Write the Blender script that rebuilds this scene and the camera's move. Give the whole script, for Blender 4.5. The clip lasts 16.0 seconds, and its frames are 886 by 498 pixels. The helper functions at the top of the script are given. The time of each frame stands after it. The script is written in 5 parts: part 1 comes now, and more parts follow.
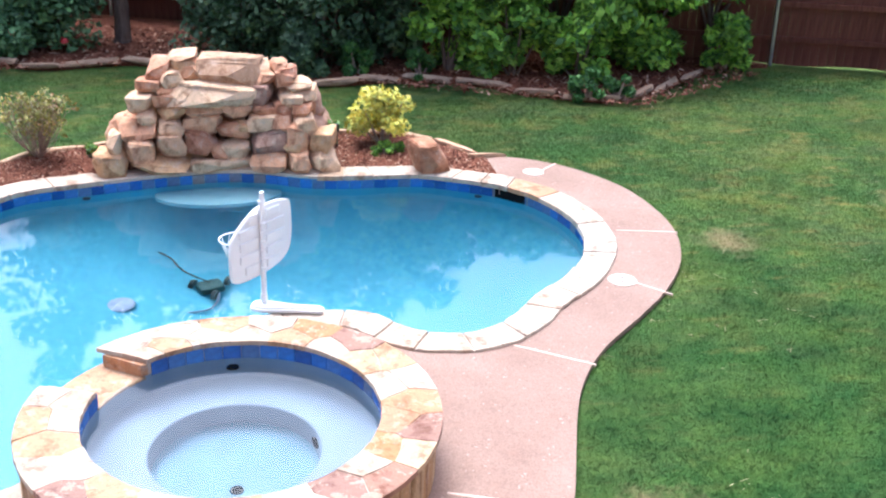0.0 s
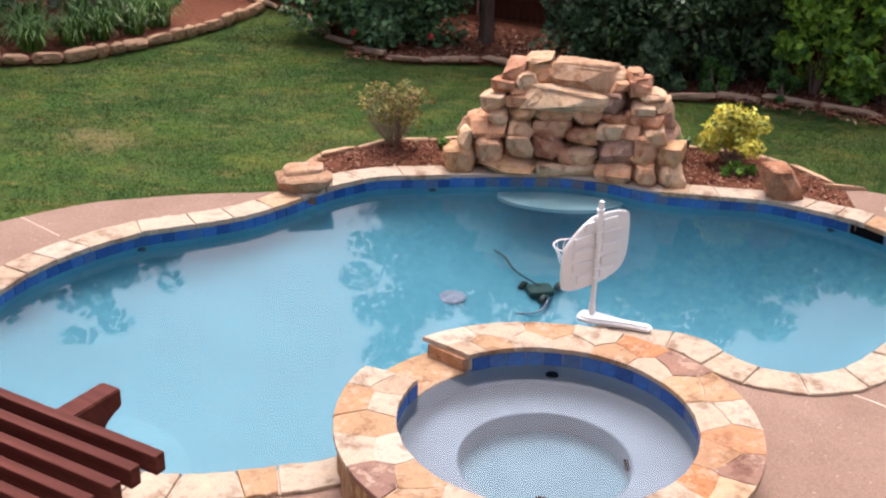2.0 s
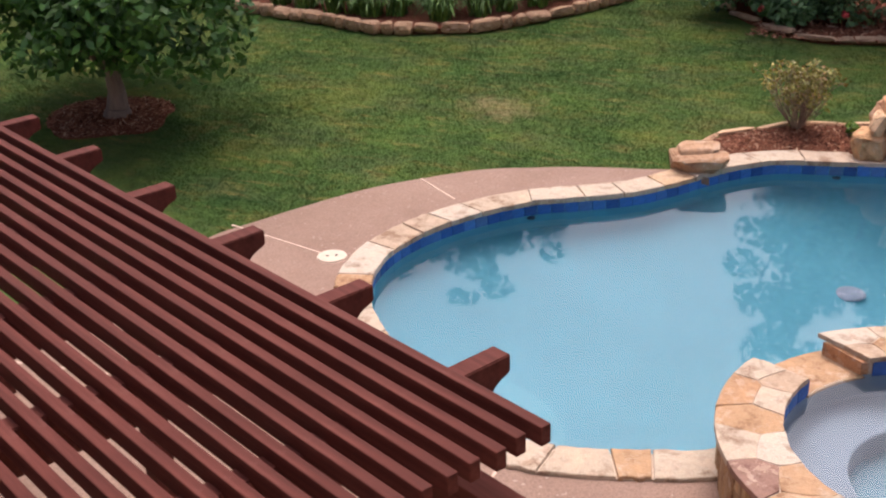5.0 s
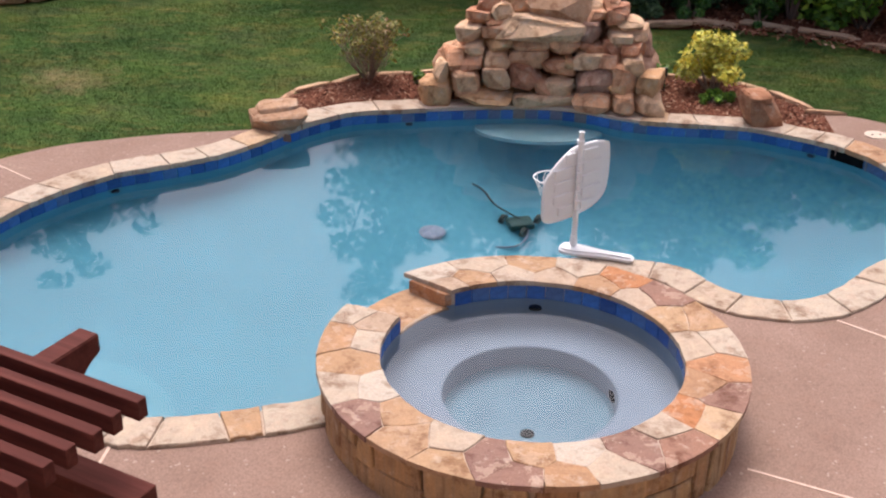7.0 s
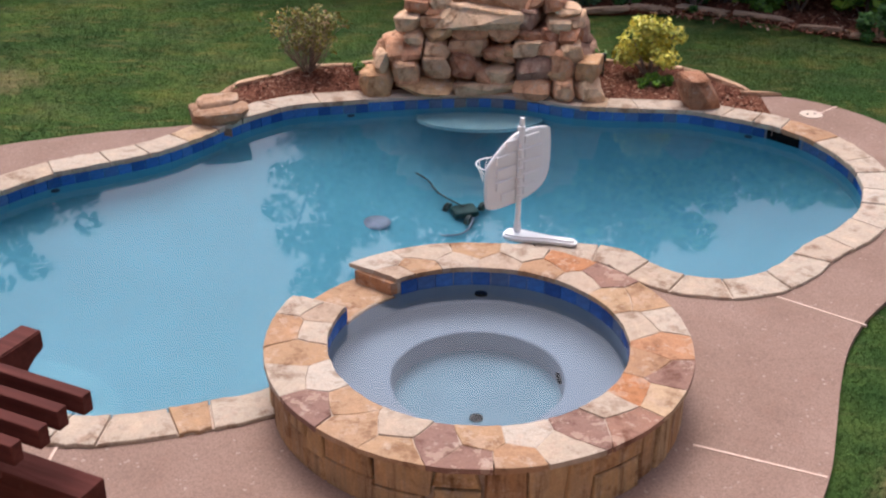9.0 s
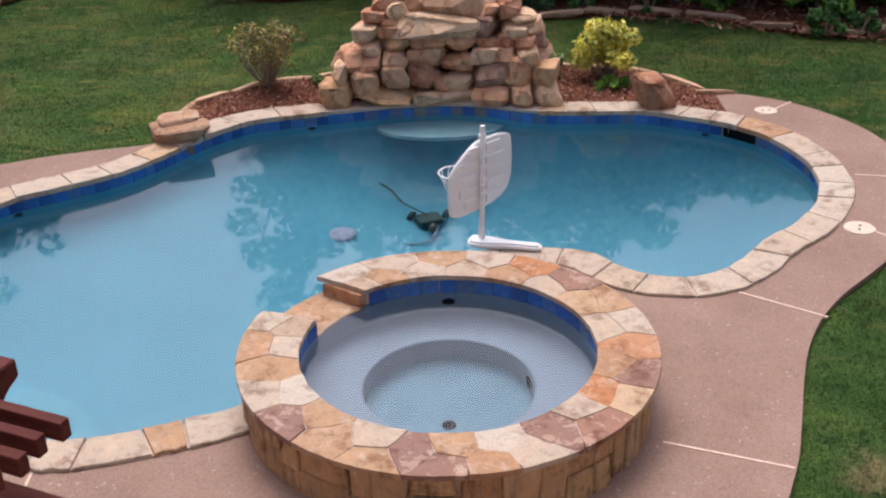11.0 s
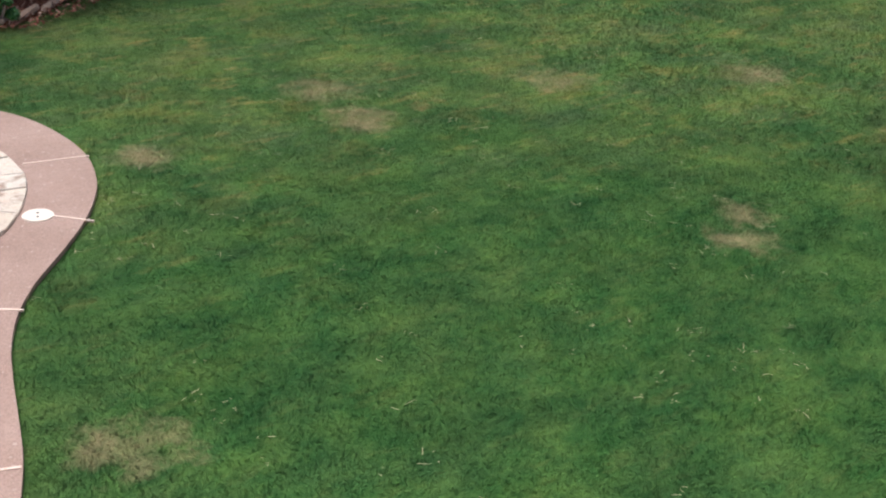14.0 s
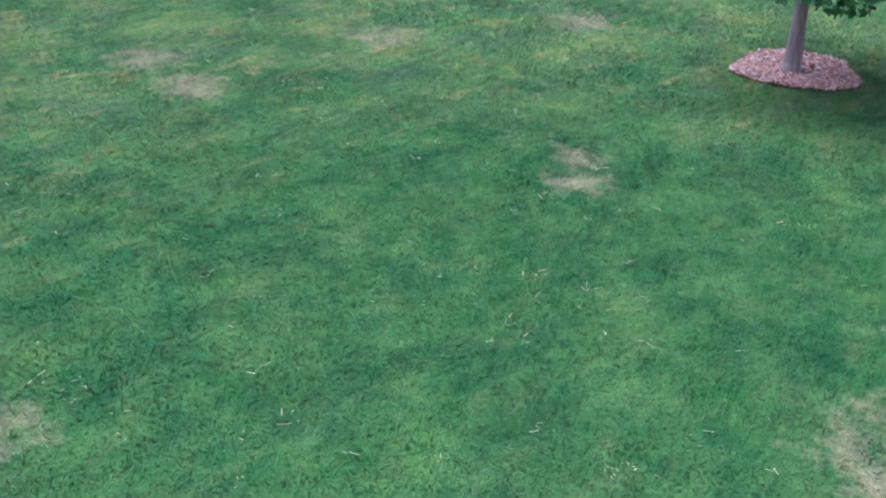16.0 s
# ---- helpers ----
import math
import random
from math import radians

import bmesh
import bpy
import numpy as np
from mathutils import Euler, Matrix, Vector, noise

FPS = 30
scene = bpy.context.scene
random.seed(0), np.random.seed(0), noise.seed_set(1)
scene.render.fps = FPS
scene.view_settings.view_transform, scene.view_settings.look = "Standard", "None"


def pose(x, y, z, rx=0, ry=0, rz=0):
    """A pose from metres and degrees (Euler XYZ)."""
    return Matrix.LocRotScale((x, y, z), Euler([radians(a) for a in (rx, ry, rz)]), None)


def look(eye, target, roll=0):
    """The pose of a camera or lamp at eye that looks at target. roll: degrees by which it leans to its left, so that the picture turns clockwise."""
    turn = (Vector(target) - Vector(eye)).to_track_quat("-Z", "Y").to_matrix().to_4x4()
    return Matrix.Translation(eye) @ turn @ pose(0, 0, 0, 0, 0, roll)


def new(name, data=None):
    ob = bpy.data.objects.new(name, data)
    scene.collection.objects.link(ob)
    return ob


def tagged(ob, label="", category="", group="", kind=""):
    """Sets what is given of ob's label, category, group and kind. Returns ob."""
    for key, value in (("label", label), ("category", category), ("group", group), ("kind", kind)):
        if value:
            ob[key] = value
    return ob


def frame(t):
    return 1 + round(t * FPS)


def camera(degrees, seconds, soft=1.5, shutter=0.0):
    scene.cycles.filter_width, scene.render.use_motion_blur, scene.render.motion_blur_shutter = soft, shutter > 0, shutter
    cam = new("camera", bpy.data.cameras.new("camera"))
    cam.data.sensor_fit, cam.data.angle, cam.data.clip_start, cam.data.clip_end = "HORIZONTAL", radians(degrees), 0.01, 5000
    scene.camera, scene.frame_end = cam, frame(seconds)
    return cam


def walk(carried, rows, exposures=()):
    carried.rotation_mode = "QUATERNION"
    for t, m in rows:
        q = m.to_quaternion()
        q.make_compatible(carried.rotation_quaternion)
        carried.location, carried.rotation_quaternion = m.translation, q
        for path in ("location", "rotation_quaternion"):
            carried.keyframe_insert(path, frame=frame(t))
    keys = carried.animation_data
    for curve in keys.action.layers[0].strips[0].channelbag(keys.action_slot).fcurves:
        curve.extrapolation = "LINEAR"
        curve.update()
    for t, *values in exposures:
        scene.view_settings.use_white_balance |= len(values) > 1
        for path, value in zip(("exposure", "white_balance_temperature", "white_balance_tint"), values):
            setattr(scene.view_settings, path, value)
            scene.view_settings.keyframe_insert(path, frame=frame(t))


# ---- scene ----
from mathutils.geometry import delaunay_2d_cdt

# ---- camera ----
cam = camera(41.0, 16.0, 2.2)
PATH = [
    (0, (0.106, -7.732, 5.119), (0.443, -5.931, 4.319), 1.6),
    (0.5, (0.087, -7.726, 5.131), (0.225, -5.896, 4.336), 1.7),
    (1, (0.065, -7.743, 5.112), (0.057, -5.905, 4.324), 1.8),
    (1.5, (0.053, -7.630, 5.057), (-0.063, -5.795, 4.268), 1.7),
    (2, (0.113, -7.501, 5.026), (-0.108, -5.680, 4.229), 1.4),
    (2.5, (0.041, -7.368, 4.934), (-0.299, -5.566, 4.135), 0.9),
    (3, (-0.033, -7.341, 4.939), (-0.551, -5.587, 4.131), 0.2),
    (3.2, (-0.066, -7.308, 4.916), (-0.659, -5.579, 4.104), -0.3),
    (3.7, (-0.070, -7.312, 4.915), (-0.832, -5.636, 4.104), -1.0),
    (4.25, (-0.065, -7.325, 4.918), (-0.920, -5.700, 4.098), -1.6),
    (4.8, (-0.050, -7.340, 4.924), (-0.900, -5.716, 4.096), -1.9),
    (5.3, (-0.030, -7.352, 4.933), (-0.757, -5.688, 4.094), -1.7),
    (5.5, (-0.017, -7.360, 4.946), (-0.666, -5.668, 4.098), -1.2),
    (6, (0.034, -7.371, 4.960), (-0.419, -5.626, 4.096), -0.2),
    (6.5, (0.059, -7.378, 4.965), (-0.220, -5.604, 4.085), 0.5),
    (7, (0.072, -7.396, 4.972), (-0.103, -5.617, 4.077), 0.6),
    (7.5, (0.074, -7.409, 4.955), (-0.054, -5.629, 4.054), 0.5),
    (8, (0.090, -7.427, 4.953), (-0.013, -5.647, 4.048), 0.4),
    (8.5, (0.104, -7.436, 4.952), (0.013, -5.655, 4.046), 0.3),
    (9.3, (0.102, -7.458, 4.975), (0.016, -5.677, 4.068), 0.0),
    (10.2, (0.096, -7.496, 5.014), (0.013, -5.712, 4.109), -0.8),
    (11, (0.098, -7.522, 5.041), (0.070, -5.736, 4.141), -1.3),
    (11.5, (0.122, -7.501, 5.010), (0.179, -5.713, 4.116), -1.6),
    (12, (0.166, -7.505, 5.017), (0.398, -5.732, 4.120), -1.1),
    (12.5, (0.203, -7.537, 5.035), (0.687, -5.818, 4.136), 0.2),
    (13, (0.283, -7.579, 5.021), (1.008, -5.945, 4.125), 1.4),
    (13.5, (0.317, -7.613, 5.043), (1.273, -6.100, 4.149), 2.7),
    (14, (0.334, -7.658, 5.089), (1.485, -6.289, 4.194), 3.7),
    (14.5, (0.309, -7.690, 5.077), (1.592, -6.446, 4.179), 3.9),
    (15, (0.258, -7.734, 5.103), (1.608, -6.573, 4.191), 3.6),
    (15.5, (0.234, -7.759, 5.106), (1.599, -6.625, 4.184), 3.4),
    (16, (0.264, -7.694, 5.054), (1.593, -6.528, 4.119), 3.6),
]
EXPOSURES = [
    (0, 1.48, 5150, 7), (0.5, 1.28, 5500, 9), (1.0, 1.09, 5900, 11), (1.5, 0.95, 6100, 12), (3.2, 0.58, 6300, 16), (5.5, 0.58, 6300, 15), (8.5, 0.34, 5900, 13),
    (12.0, 0.30, 5850, 12), (13.0, 0.36, 5750, 8), (14.0, 0.72, 5400, 3), (14.5, 1.10, 4950, 4), (15.0, 1.28, 4500, 8), (16.0, 1.42, 4250, 14)]
walk(cam, [(t, look(eye, target, roll)) for t, eye, target, roll in PATH], EXPOSURES)

# ---- light: a bright overcast sky with a broad, weak sun ----
world = bpy.data.worlds.new("world")
scene.world = world
world.use_nodes = True
sky = world.node_tree.nodes.new("ShaderNodeTexSky")
sky.sky_type, sky.sun_disc = "NISHITA", False
sky.sun_elevation, sky.sun_rotation = radians(63), radians(-10)
sky.air_density, sky.dust_density, sky.ozone_density = 0.6, 10.0, 0.5
world.node_tree.nodes["Background"].inputs["Strength"].default_value = 0.15
world.node_tree.links.new(sky.outputs[0], world.node_tree.nodes["Background"].inputs["Color"])
sun = new("sun", bpy.data.lights.new("sun", "SUN"))
sun.data.energy, sun.data.angle, sun.data.color = 0.65, radians(30), (1.0, 0.95, 0.88)
sun.matrix_world = look((-0.79, 4.47, 8.9), (0, 0, 0))


# ---- materials ----
class Nodes:
    """Short hands for building one node material."""

    def __init__(self, name, rough=0.7, spec=0.5, metal=0.0):
        self.mat = bpy.data.materials.new(name)
        self.mat.use_nodes = True
        self.tree = self.mat.node_tree
        self.bsdf = self.tree.nodes["Principled BSDF"]
        self.bsdf.inputs["Roughness"].default_value = rough
        self.bsdf.inputs["Specular IOR Level"].default_value = spec
        self.bsdf.inputs["Metallic"].default_value = metal
        self.place = self.tree.nodes.new("ShaderNodeTexCoord").outputs["Object"]

    def link(self, a, b):
        self.tree.links.new(a, b)
        return self

    def world_place(self):
        self.place = self.tree.nodes.new("ShaderNodeNewGeometry").outputs["Position"]
        return self

    def noise(self, scale, detail=4.0, rough=0.6, stretch=None):
        n = self.tree.nodes.new("ShaderNodeTexNoise")
        n.inputs["Scale"].default_value, n.inputs["Detail"].default_value, n.inputs["Roughness"].default_value = scale, detail, rough
        where = self.place
        if stretch:
            m = self.tree.nodes.new("ShaderNodeMapping")
            m.inputs["Scale"].default_value = stretch
            self.link(where, m.inputs["Vector"])
            where = m.outputs["Vector"]
        self.link(where, n.inputs["Vector"])
        return n.outputs["Fac"]

    def cells(self, scale, out="Distance"):
        n = self.tree.nodes.new("ShaderNodeTexVoronoi")
        n.inputs["Scale"].default_value = scale
        self.link(self.place, n.inputs["Vector"])
        return n.outputs[out]

    def ramp(self, fac, *stops):
        n = self.tree.nodes.new("ShaderNodeValToRGB")
        while len(n.color_ramp.elements) < len(stops):
            n.color_ramp.elements.new(0.5)
        for e, (at, c) in zip(n.color_ramp.elements, stops):
            e.position, e.color = at, (*c, 1) if len(c) == 3 else c
        self.link(fac, n.inputs["Fac"])
        return n.outputs["Color"]

    def mix(self, fac, a, b, mode="MIX"):
        n = self.tree.nodes.new("ShaderNodeMix")
        n.data_type, n.blend_type = "RGBA", mode
        for value, slot in ((fac, 0), (a, 6), (b, 7)):
            if isinstance(value, (int, float)):
                n.inputs[slot].default_value = value
            elif isinstance(value, tuple):
                n.inputs[slot].default_value = (*value, 1)
            else:
                self.link(value, n.inputs[slot])
        return n.outputs[2]

    def random(self):
        return self.tree.nodes.new("ShaderNodeObjectInfo").outputs["Random"]

    def island(self):
        return self.tree.nodes.new("ShaderNodeNewGeometry").outputs["Random Per Island"]

    def color(self, c):
        if isinstance(c, tuple):
            self.bsdf.inputs["Base Color"].default_value = (*c, 1)
        else:
            self.link(c, self.bsdf.inputs["Base Color"])
        return self

    def bump(self, fac, strength=0.3, distance=0.01):
        n = self.tree.nodes.new("ShaderNodeBump")
        n.inputs["Strength"].default_value, n.inputs["Distance"].default_value = strength, distance
        self.link(fac, n.inputs["Height"])
        self.link(n.outputs["Normal"], self.bsdf.inputs["Normal"])
        return self

    def rough(self, fac, low, high):
        self.link(self.ramp(fac, (0.3, (low,) * 3), (0.7, (high,) * 3)), self.bsdf.inputs["Roughness"])
        return self


def make_stone(name, tones, wash=0.4, flake=0.35, streak=0.0):
    """Sandstone: a tone for each piece, mottled, with darker stains and fine grain."""
    n = Nodes(name, 0.85, 0.25)
    tone = n.ramp(n.random(), *[(i / (len(tones) - 1), c) for i, c in enumerate(tones)])
    blotch = n.ramp(n.noise(4.0, 6, 0.7), (0.36, (0.52, 0.41, 0.35)), (0.48, (1, 1, 1)), (0.56, (1.0, 0.97, 0.95)), (0.68, (1.2, 1.16, 1.1)))
    c = n.mix(0.9, tone, blotch, "MULTIPLY")
    c = n.mix(n.ramp(n.noise(6.5, 6, 0.75), (0.56, (0, 0, 0)), (0.64, (0.5,) * 3)), c, (0.56, 0.45, 0.36))
    c = n.mix(n.ramp(n.noise(11.0, 6, 0.7), (0.5, (0, 0, 0)), (0.72, (wash,) * 3)), c, (0.20, 0.105, 0.07))
    c = n.mix(n.ramp(n.noise(7.5, 7, 0.62), (0.575, (0, 0, 0)), (0.59, (flake,) * 3)), c, (0.55, 0.40, 0.30))
    if streak:
        n.world_place()
        c = n.mix(streak, c, n.ramp(n.noise(2.4, 6, 0.66, (5, 5, 0.5)), (0.34, (0.50, 0.40, 0.34)), (0.47, (1, 1, 1)), (0.56, (1.1, 1.0, 0.85)), (0.68, (1.35, 1.3, 1.2))), "MULTIPLY")
    fine = n.noise(60.0, 4, 0.7)
    c = n.mix(0.35, c, n.ramp(fine, (0.3, (0.55,) * 3), (0.7, (1.25,) * 3)), "MULTIPLY")
    return n.color(c).bump(n.noise(22.0, 8, 0.7), 0.6, 0.02).mat


ROCK = make_stone("waterfall_rock", [(0.480, 0.219, 0.120), (0.653, 0.353, 0.200), (0.403, 0.186, 0.112), (0.749, 0.446, 0.264), (0.557, 0.260, 0.148), (0.768, 0.493, 0.304)])
ROCK_PALE = make_stone("pale_rock", [(0.634, 0.419, 0.256), (0.749, 0.521, 0.336), (0.576, 0.353, 0.216)], 0.3)
ROCK_RED = make_stone("red_rock", [(0.384, 0.181, 0.100), (0.422, 0.205, 0.112)], 0.5)
ROCK_GREY = make_stone("grey_purple_rock", [(0.326, 0.200, 0.154), (0.409, 0.241, 0.174)], 0.4)
ROCK_GOLD = make_stone("golden_rock", [(0.557, 0.326, 0.168), (0.595, 0.372, 0.200)], 0.4)
ROCK_BROWN = make_stone("brown_rock", [(0.42, 0.255, 0.155), (0.50, 0.315, 0.195)], 0.5)
CREAM = make_stone("cream_flagstone", [(0.46, 0.355, 0.262), (0.50, 0.42, 0.335), (0.47, 0.37, 0.28), (0.53, 0.46, 0.38), (0.43, 0.31, 0.22)], 0.34)
TAN = make_stone("tan_flagstone", [(0.42, 0.255, 0.145), (0.48, 0.32, 0.19), (0.39, 0.222, 0.125), (0.52, 0.37, 0.235)], 0.4)
RUST = make_stone("rust_flagstone", [(0.46, 0.20, 0.085), (0.41, 0.215, 0.12), (0.49, 0.25, 0.13)], 0.4)
PLUM = make_stone("plum_flagstone", [(0.30, 0.165, 0.115), (0.27, 0.16, 0.13), (0.34, 0.18, 0.12)], 0.3, 0.45)
WALLSTONE = make_stone("wall_flagstone", [(0.42, 0.28, 0.15), (0.48, 0.34, 0.20), (0.38, 0.22, 0.115), (0.44, 0.31, 0.185)], 0.35, 0.2, 0.85)
EDGING = make_stone("edging_stone", [(0.38, 0.26, 0.175), (0.44, 0.31, 0.215), (0.36, 0.235, 0.16), (0.48, 0.36, 0.25)], 0.4)

n = Nodes("mortar", 0.9, 0.2)
MORTAR = n.color(n.ramp(n.noise(30, 5), (0.3, (0.44, 0.34, 0.26)), (0.7, (0.58, 0.46, 0.37)))).bump(n.noise(90, 4), 0.4, 0.004).mat

n = Nodes("aggregate_concrete", 0.8, 0.3).world_place()
c = n.ramp(n.noise(1.1, 5, 0.6), (0.3, (0.225, 0.142, 0.108)), (0.7, (0.295, 0.196, 0.155)))
c = n.mix(0.55, c, n.ramp(n.cells(95, "Color"), (0.1, (0.62, 0.56, 0.52)), (0.5, (1, 0.98, 0.96)), (0.95, (1.35, 1.3, 1.25))), "MULTIPLY")
c = n.mix(n.ramp(n.cells(48, "Color"), (0.90, (0, 0, 0)), (0.93, (0.4,) * 3)), c, (0.52, 0.42, 0.35))
c = n.mix(n.ramp(n.noise(5, 6, 0.7), (0.52, (0, 0, 0)), (0.8, (0.35,) * 3)), c, (0.24, 0.12, 0.08))
CONCRETE = n.color(c).bump(n.cells(110), 0.35, 0.004).mat

n = Nodes("joint_sealant", 0.6)
JOINT = n.color(n.ramp(n.noise(25, 4), (0.3, (0.52, 0.34, 0.25)), (0.7, (0.68, 0.52, 0.42)))).mat

n = Nodes("blue_tile", 0.18, 0.6)
c = n.ramp(n.random(), (0.0, (0.015, 0.06, 0.26)), (0.35, (0.025, 0.105, 0.40)), (0.7, (0.04, 0.15, 0.48)), (0.93, (0.08, 0.13, 0.26)), (1.0, (0.16, 0.15, 0.16)))
TILE = n.color(n.mix(0.6, c, n.ramp(n.noise(24, 5), (0.3, (0.6,) * 3), (0.7, (1.4,) * 3)), "MULTIPLY")).bump(n.noise(14, 3), 0.25, 0.01).mat

n = Nodes("pool_plaster", 0.75, 0.3).world_place()
c = n.ramp(n.noise(0.8, 5), (0.3, (0.070, 0.238, 0.325)), (0.7, (0.090, 0.275, 0.37)))
PLASTER = n.color(n.mix(0.4, c, n.ramp(n.noise(9, 6), (0.3, (0.8,) * 3), (0.7, (1.15,) * 3)), "MULTIPLY")).bump(n.noise(40, 4), 0.15, 0.005).mat
n = Nodes("pale_plaster", 0.75, 0.3).world_place()
PLASTER_PALE = n.color(n.ramp(n.noise(2.5, 6), (0.3, (0.26, 0.42, 0.47)), (0.7, (0.32, 0.47, 0.52)))).mat
n = Nodes("step_plaster", 0.75, 0.3).world_place()
PLASTER_STEP = n.color(n.ramp(n.noise(2.5, 6), (0.3, (0.088, 0.275, 0.36)), (0.7, (0.112, 0.31, 0.40)))).mat
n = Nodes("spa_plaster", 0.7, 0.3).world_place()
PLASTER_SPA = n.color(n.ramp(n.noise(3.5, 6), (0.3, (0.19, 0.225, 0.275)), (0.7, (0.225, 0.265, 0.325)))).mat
# Well floor: the bluer tint of deeper water is put into the plaster colour.
n = Nodes("depth_tinted_plaster", 0.7, 0.3).world_place()
PLASTER_DEPTH_TINT = n.color(n.ramp(n.noise(3.5, 6), (0.3, (0.12, 0.205, 0.26)), (0.7, (0.155, 0.255, 0.315)))).mat


def make_water(name, tint, size, height):
    n = Nodes(name, 0.0, 0.5)
    n.world_place()
    n.bsdf.inputs["Transmission Weight"].default_value = 1.0
    n.bsdf.inputs["IOR"].default_value = 1.38
    n.color(tint)
    return n.bump(n.noise(size, 2, 0.4), 0.05, height).mat


WATER = make_water("pool_water", (0.80, 0.94, 0.97), 1.6, 0.012)
WATER_SPA = make_water("spa_water", (0.80, 0.92, 1.0), 2.0, 0.004)


def lawn_color(n):
    """Patchy lawn: blue green, yellow green and dry straw, in drifts with uneven edges."""
    big = n.noise(0.5, 6, 0.62)
    c = n.ramp(big, (0.36, (0.048, 0.103, 0.029)), (0.5, (0.076, 0.131, 0.035)), (0.64, (0.108, 0.150, 0.041)), (0.78, (0.149, 0.165, 0.051)))
    c = n.mix(n.ramp(n.noise(1.5, 6, 0.68), (0.52, (0, 0, 0)), (0.66, (0.6,) * 3)), c, (0.161, 0.158, 0.044))
    c = n.mix(n.ramp(n.noise(0.8, 6, 0.7, (1.0, 1.8, 1.0)), (0.50, (0, 0, 0)), (0.66, (0.5,) * 3)), c, (0.108, 0.130, 0.059))
    c = n.mix(n.ramp(n.noise(2.6, 5, 0.7, (0.6, 1.9, 1)), (0.56, (0, 0, 0)), (0.66, (0.65,) * 3)), c, (0.217, 0.175, 0.061))
    c = n.mix(n.ramp(n.noise(5.0, 4, 0.65, (0.6, 1.7, 1)), (0.32, (0.55,) * 3), (0.42, (0, 0, 0))), c, (0.045, 0.073, 0.023))
    c = n.mix(n.ramp(n.noise(0.9, 8, 0.76), (0.62, (0, 0, 0)), (0.72, (0.7,) * 3)), c, (0.267, 0.178, 0.074))
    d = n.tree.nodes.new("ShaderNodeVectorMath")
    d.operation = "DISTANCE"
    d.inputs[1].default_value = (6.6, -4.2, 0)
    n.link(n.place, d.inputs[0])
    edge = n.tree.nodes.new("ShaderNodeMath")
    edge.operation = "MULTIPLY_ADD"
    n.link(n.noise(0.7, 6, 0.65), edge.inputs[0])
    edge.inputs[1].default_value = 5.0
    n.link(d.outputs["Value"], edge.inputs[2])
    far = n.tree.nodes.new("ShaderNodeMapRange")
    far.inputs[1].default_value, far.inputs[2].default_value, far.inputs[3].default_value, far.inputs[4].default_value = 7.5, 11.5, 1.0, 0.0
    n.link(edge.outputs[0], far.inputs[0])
    # Lush grass near the house; darkening for its shade is put into the colour.
    lush_shaded = n.mix(n.ramp(n.noise(2.2, 6, 0.7), (0.40, (0, 0, 0)), (0.62, (1, 1, 1))), (0.023, 0.071, 0.018), (0.058, 0.112, 0.028))
    c = n.mix(n.ramp(far.outputs[0], (0.0, (0, 0, 0)), (1.0, (0.8,) * 3)), c, lush_shaded)
    c = n.mix(0.55, c, n.ramp(n.noise(9.0, 5, 0.7, (0.8, 1.3, 1)), (0.34, (0.62, 0.66, 0.66)), (0.5, (1, 1, 1)), (0.66, (1.34, 1.26, 1.12))), "MULTIPLY")
    c = n.mix(0.9, c, n.ramp(n.noise(0.75, 5, 0.62, (1.0, 1.5, 1)), (0.36, (0.74, 0.80, 0.86)), (0.5, (1, 1, 1)), (0.64, (1.2, 1.15, 1.02))), "MULTIPLY")
    for x, y, r in ((5.53, 3.74, 0.32), (8.3, 3.55, 0.42), (8.45, 4.7, 0.4), (9.72, -1.25, 0.30), (10.25, -0.85, 0.26), (11.5, 3.4, 0.4), (14.3, 2.2, 0.45), (3.1, -1.1, 0.35), (7.7, -5.9, 0.7), (-6.3, 6.9, 0.5)):
        d = n.tree.nodes.new("ShaderNodeVectorMath")
        d.operation = "DISTANCE"
        d.inputs[1].default_value = (x, y, 0)
        n.link(n.place, d.inputs[0])
        edge = n.tree.nodes.new("ShaderNodeMath")
        edge.operation = "MULTIPLY_ADD"
        n.link(n.noise(3.0, 6, 0.7), edge.inputs[0])
        edge.inputs[1].default_value = 4.5 * r
        n.link(d.outputs["Value"], edge.inputs[2])
        span = n.tree.nodes.new("ShaderNodeMapRange")
        span.inputs[1].default_value, span.inputs[2].default_value, span.inputs[3].default_value, span.inputs[4].default_value = 2.0 * r, 3.6 * r, 0.62, 0.0
        n.link(edge.outputs[0], span.inputs[0])
        c = n.mix(span.outputs[0], c, (0.36, 0.25, 0.14))
    return c


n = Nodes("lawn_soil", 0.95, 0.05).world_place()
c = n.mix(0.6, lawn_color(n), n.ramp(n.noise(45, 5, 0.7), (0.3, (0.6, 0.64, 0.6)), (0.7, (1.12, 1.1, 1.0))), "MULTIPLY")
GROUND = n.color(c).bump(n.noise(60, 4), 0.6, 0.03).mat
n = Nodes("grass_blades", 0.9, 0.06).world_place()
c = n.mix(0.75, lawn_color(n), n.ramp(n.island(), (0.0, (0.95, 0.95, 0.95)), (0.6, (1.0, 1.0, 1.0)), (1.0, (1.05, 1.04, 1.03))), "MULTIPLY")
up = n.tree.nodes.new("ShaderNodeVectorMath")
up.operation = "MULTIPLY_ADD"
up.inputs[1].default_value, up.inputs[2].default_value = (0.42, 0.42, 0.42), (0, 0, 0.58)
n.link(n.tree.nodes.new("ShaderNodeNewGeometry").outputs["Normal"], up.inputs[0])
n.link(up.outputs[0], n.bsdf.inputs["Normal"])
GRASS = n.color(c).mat

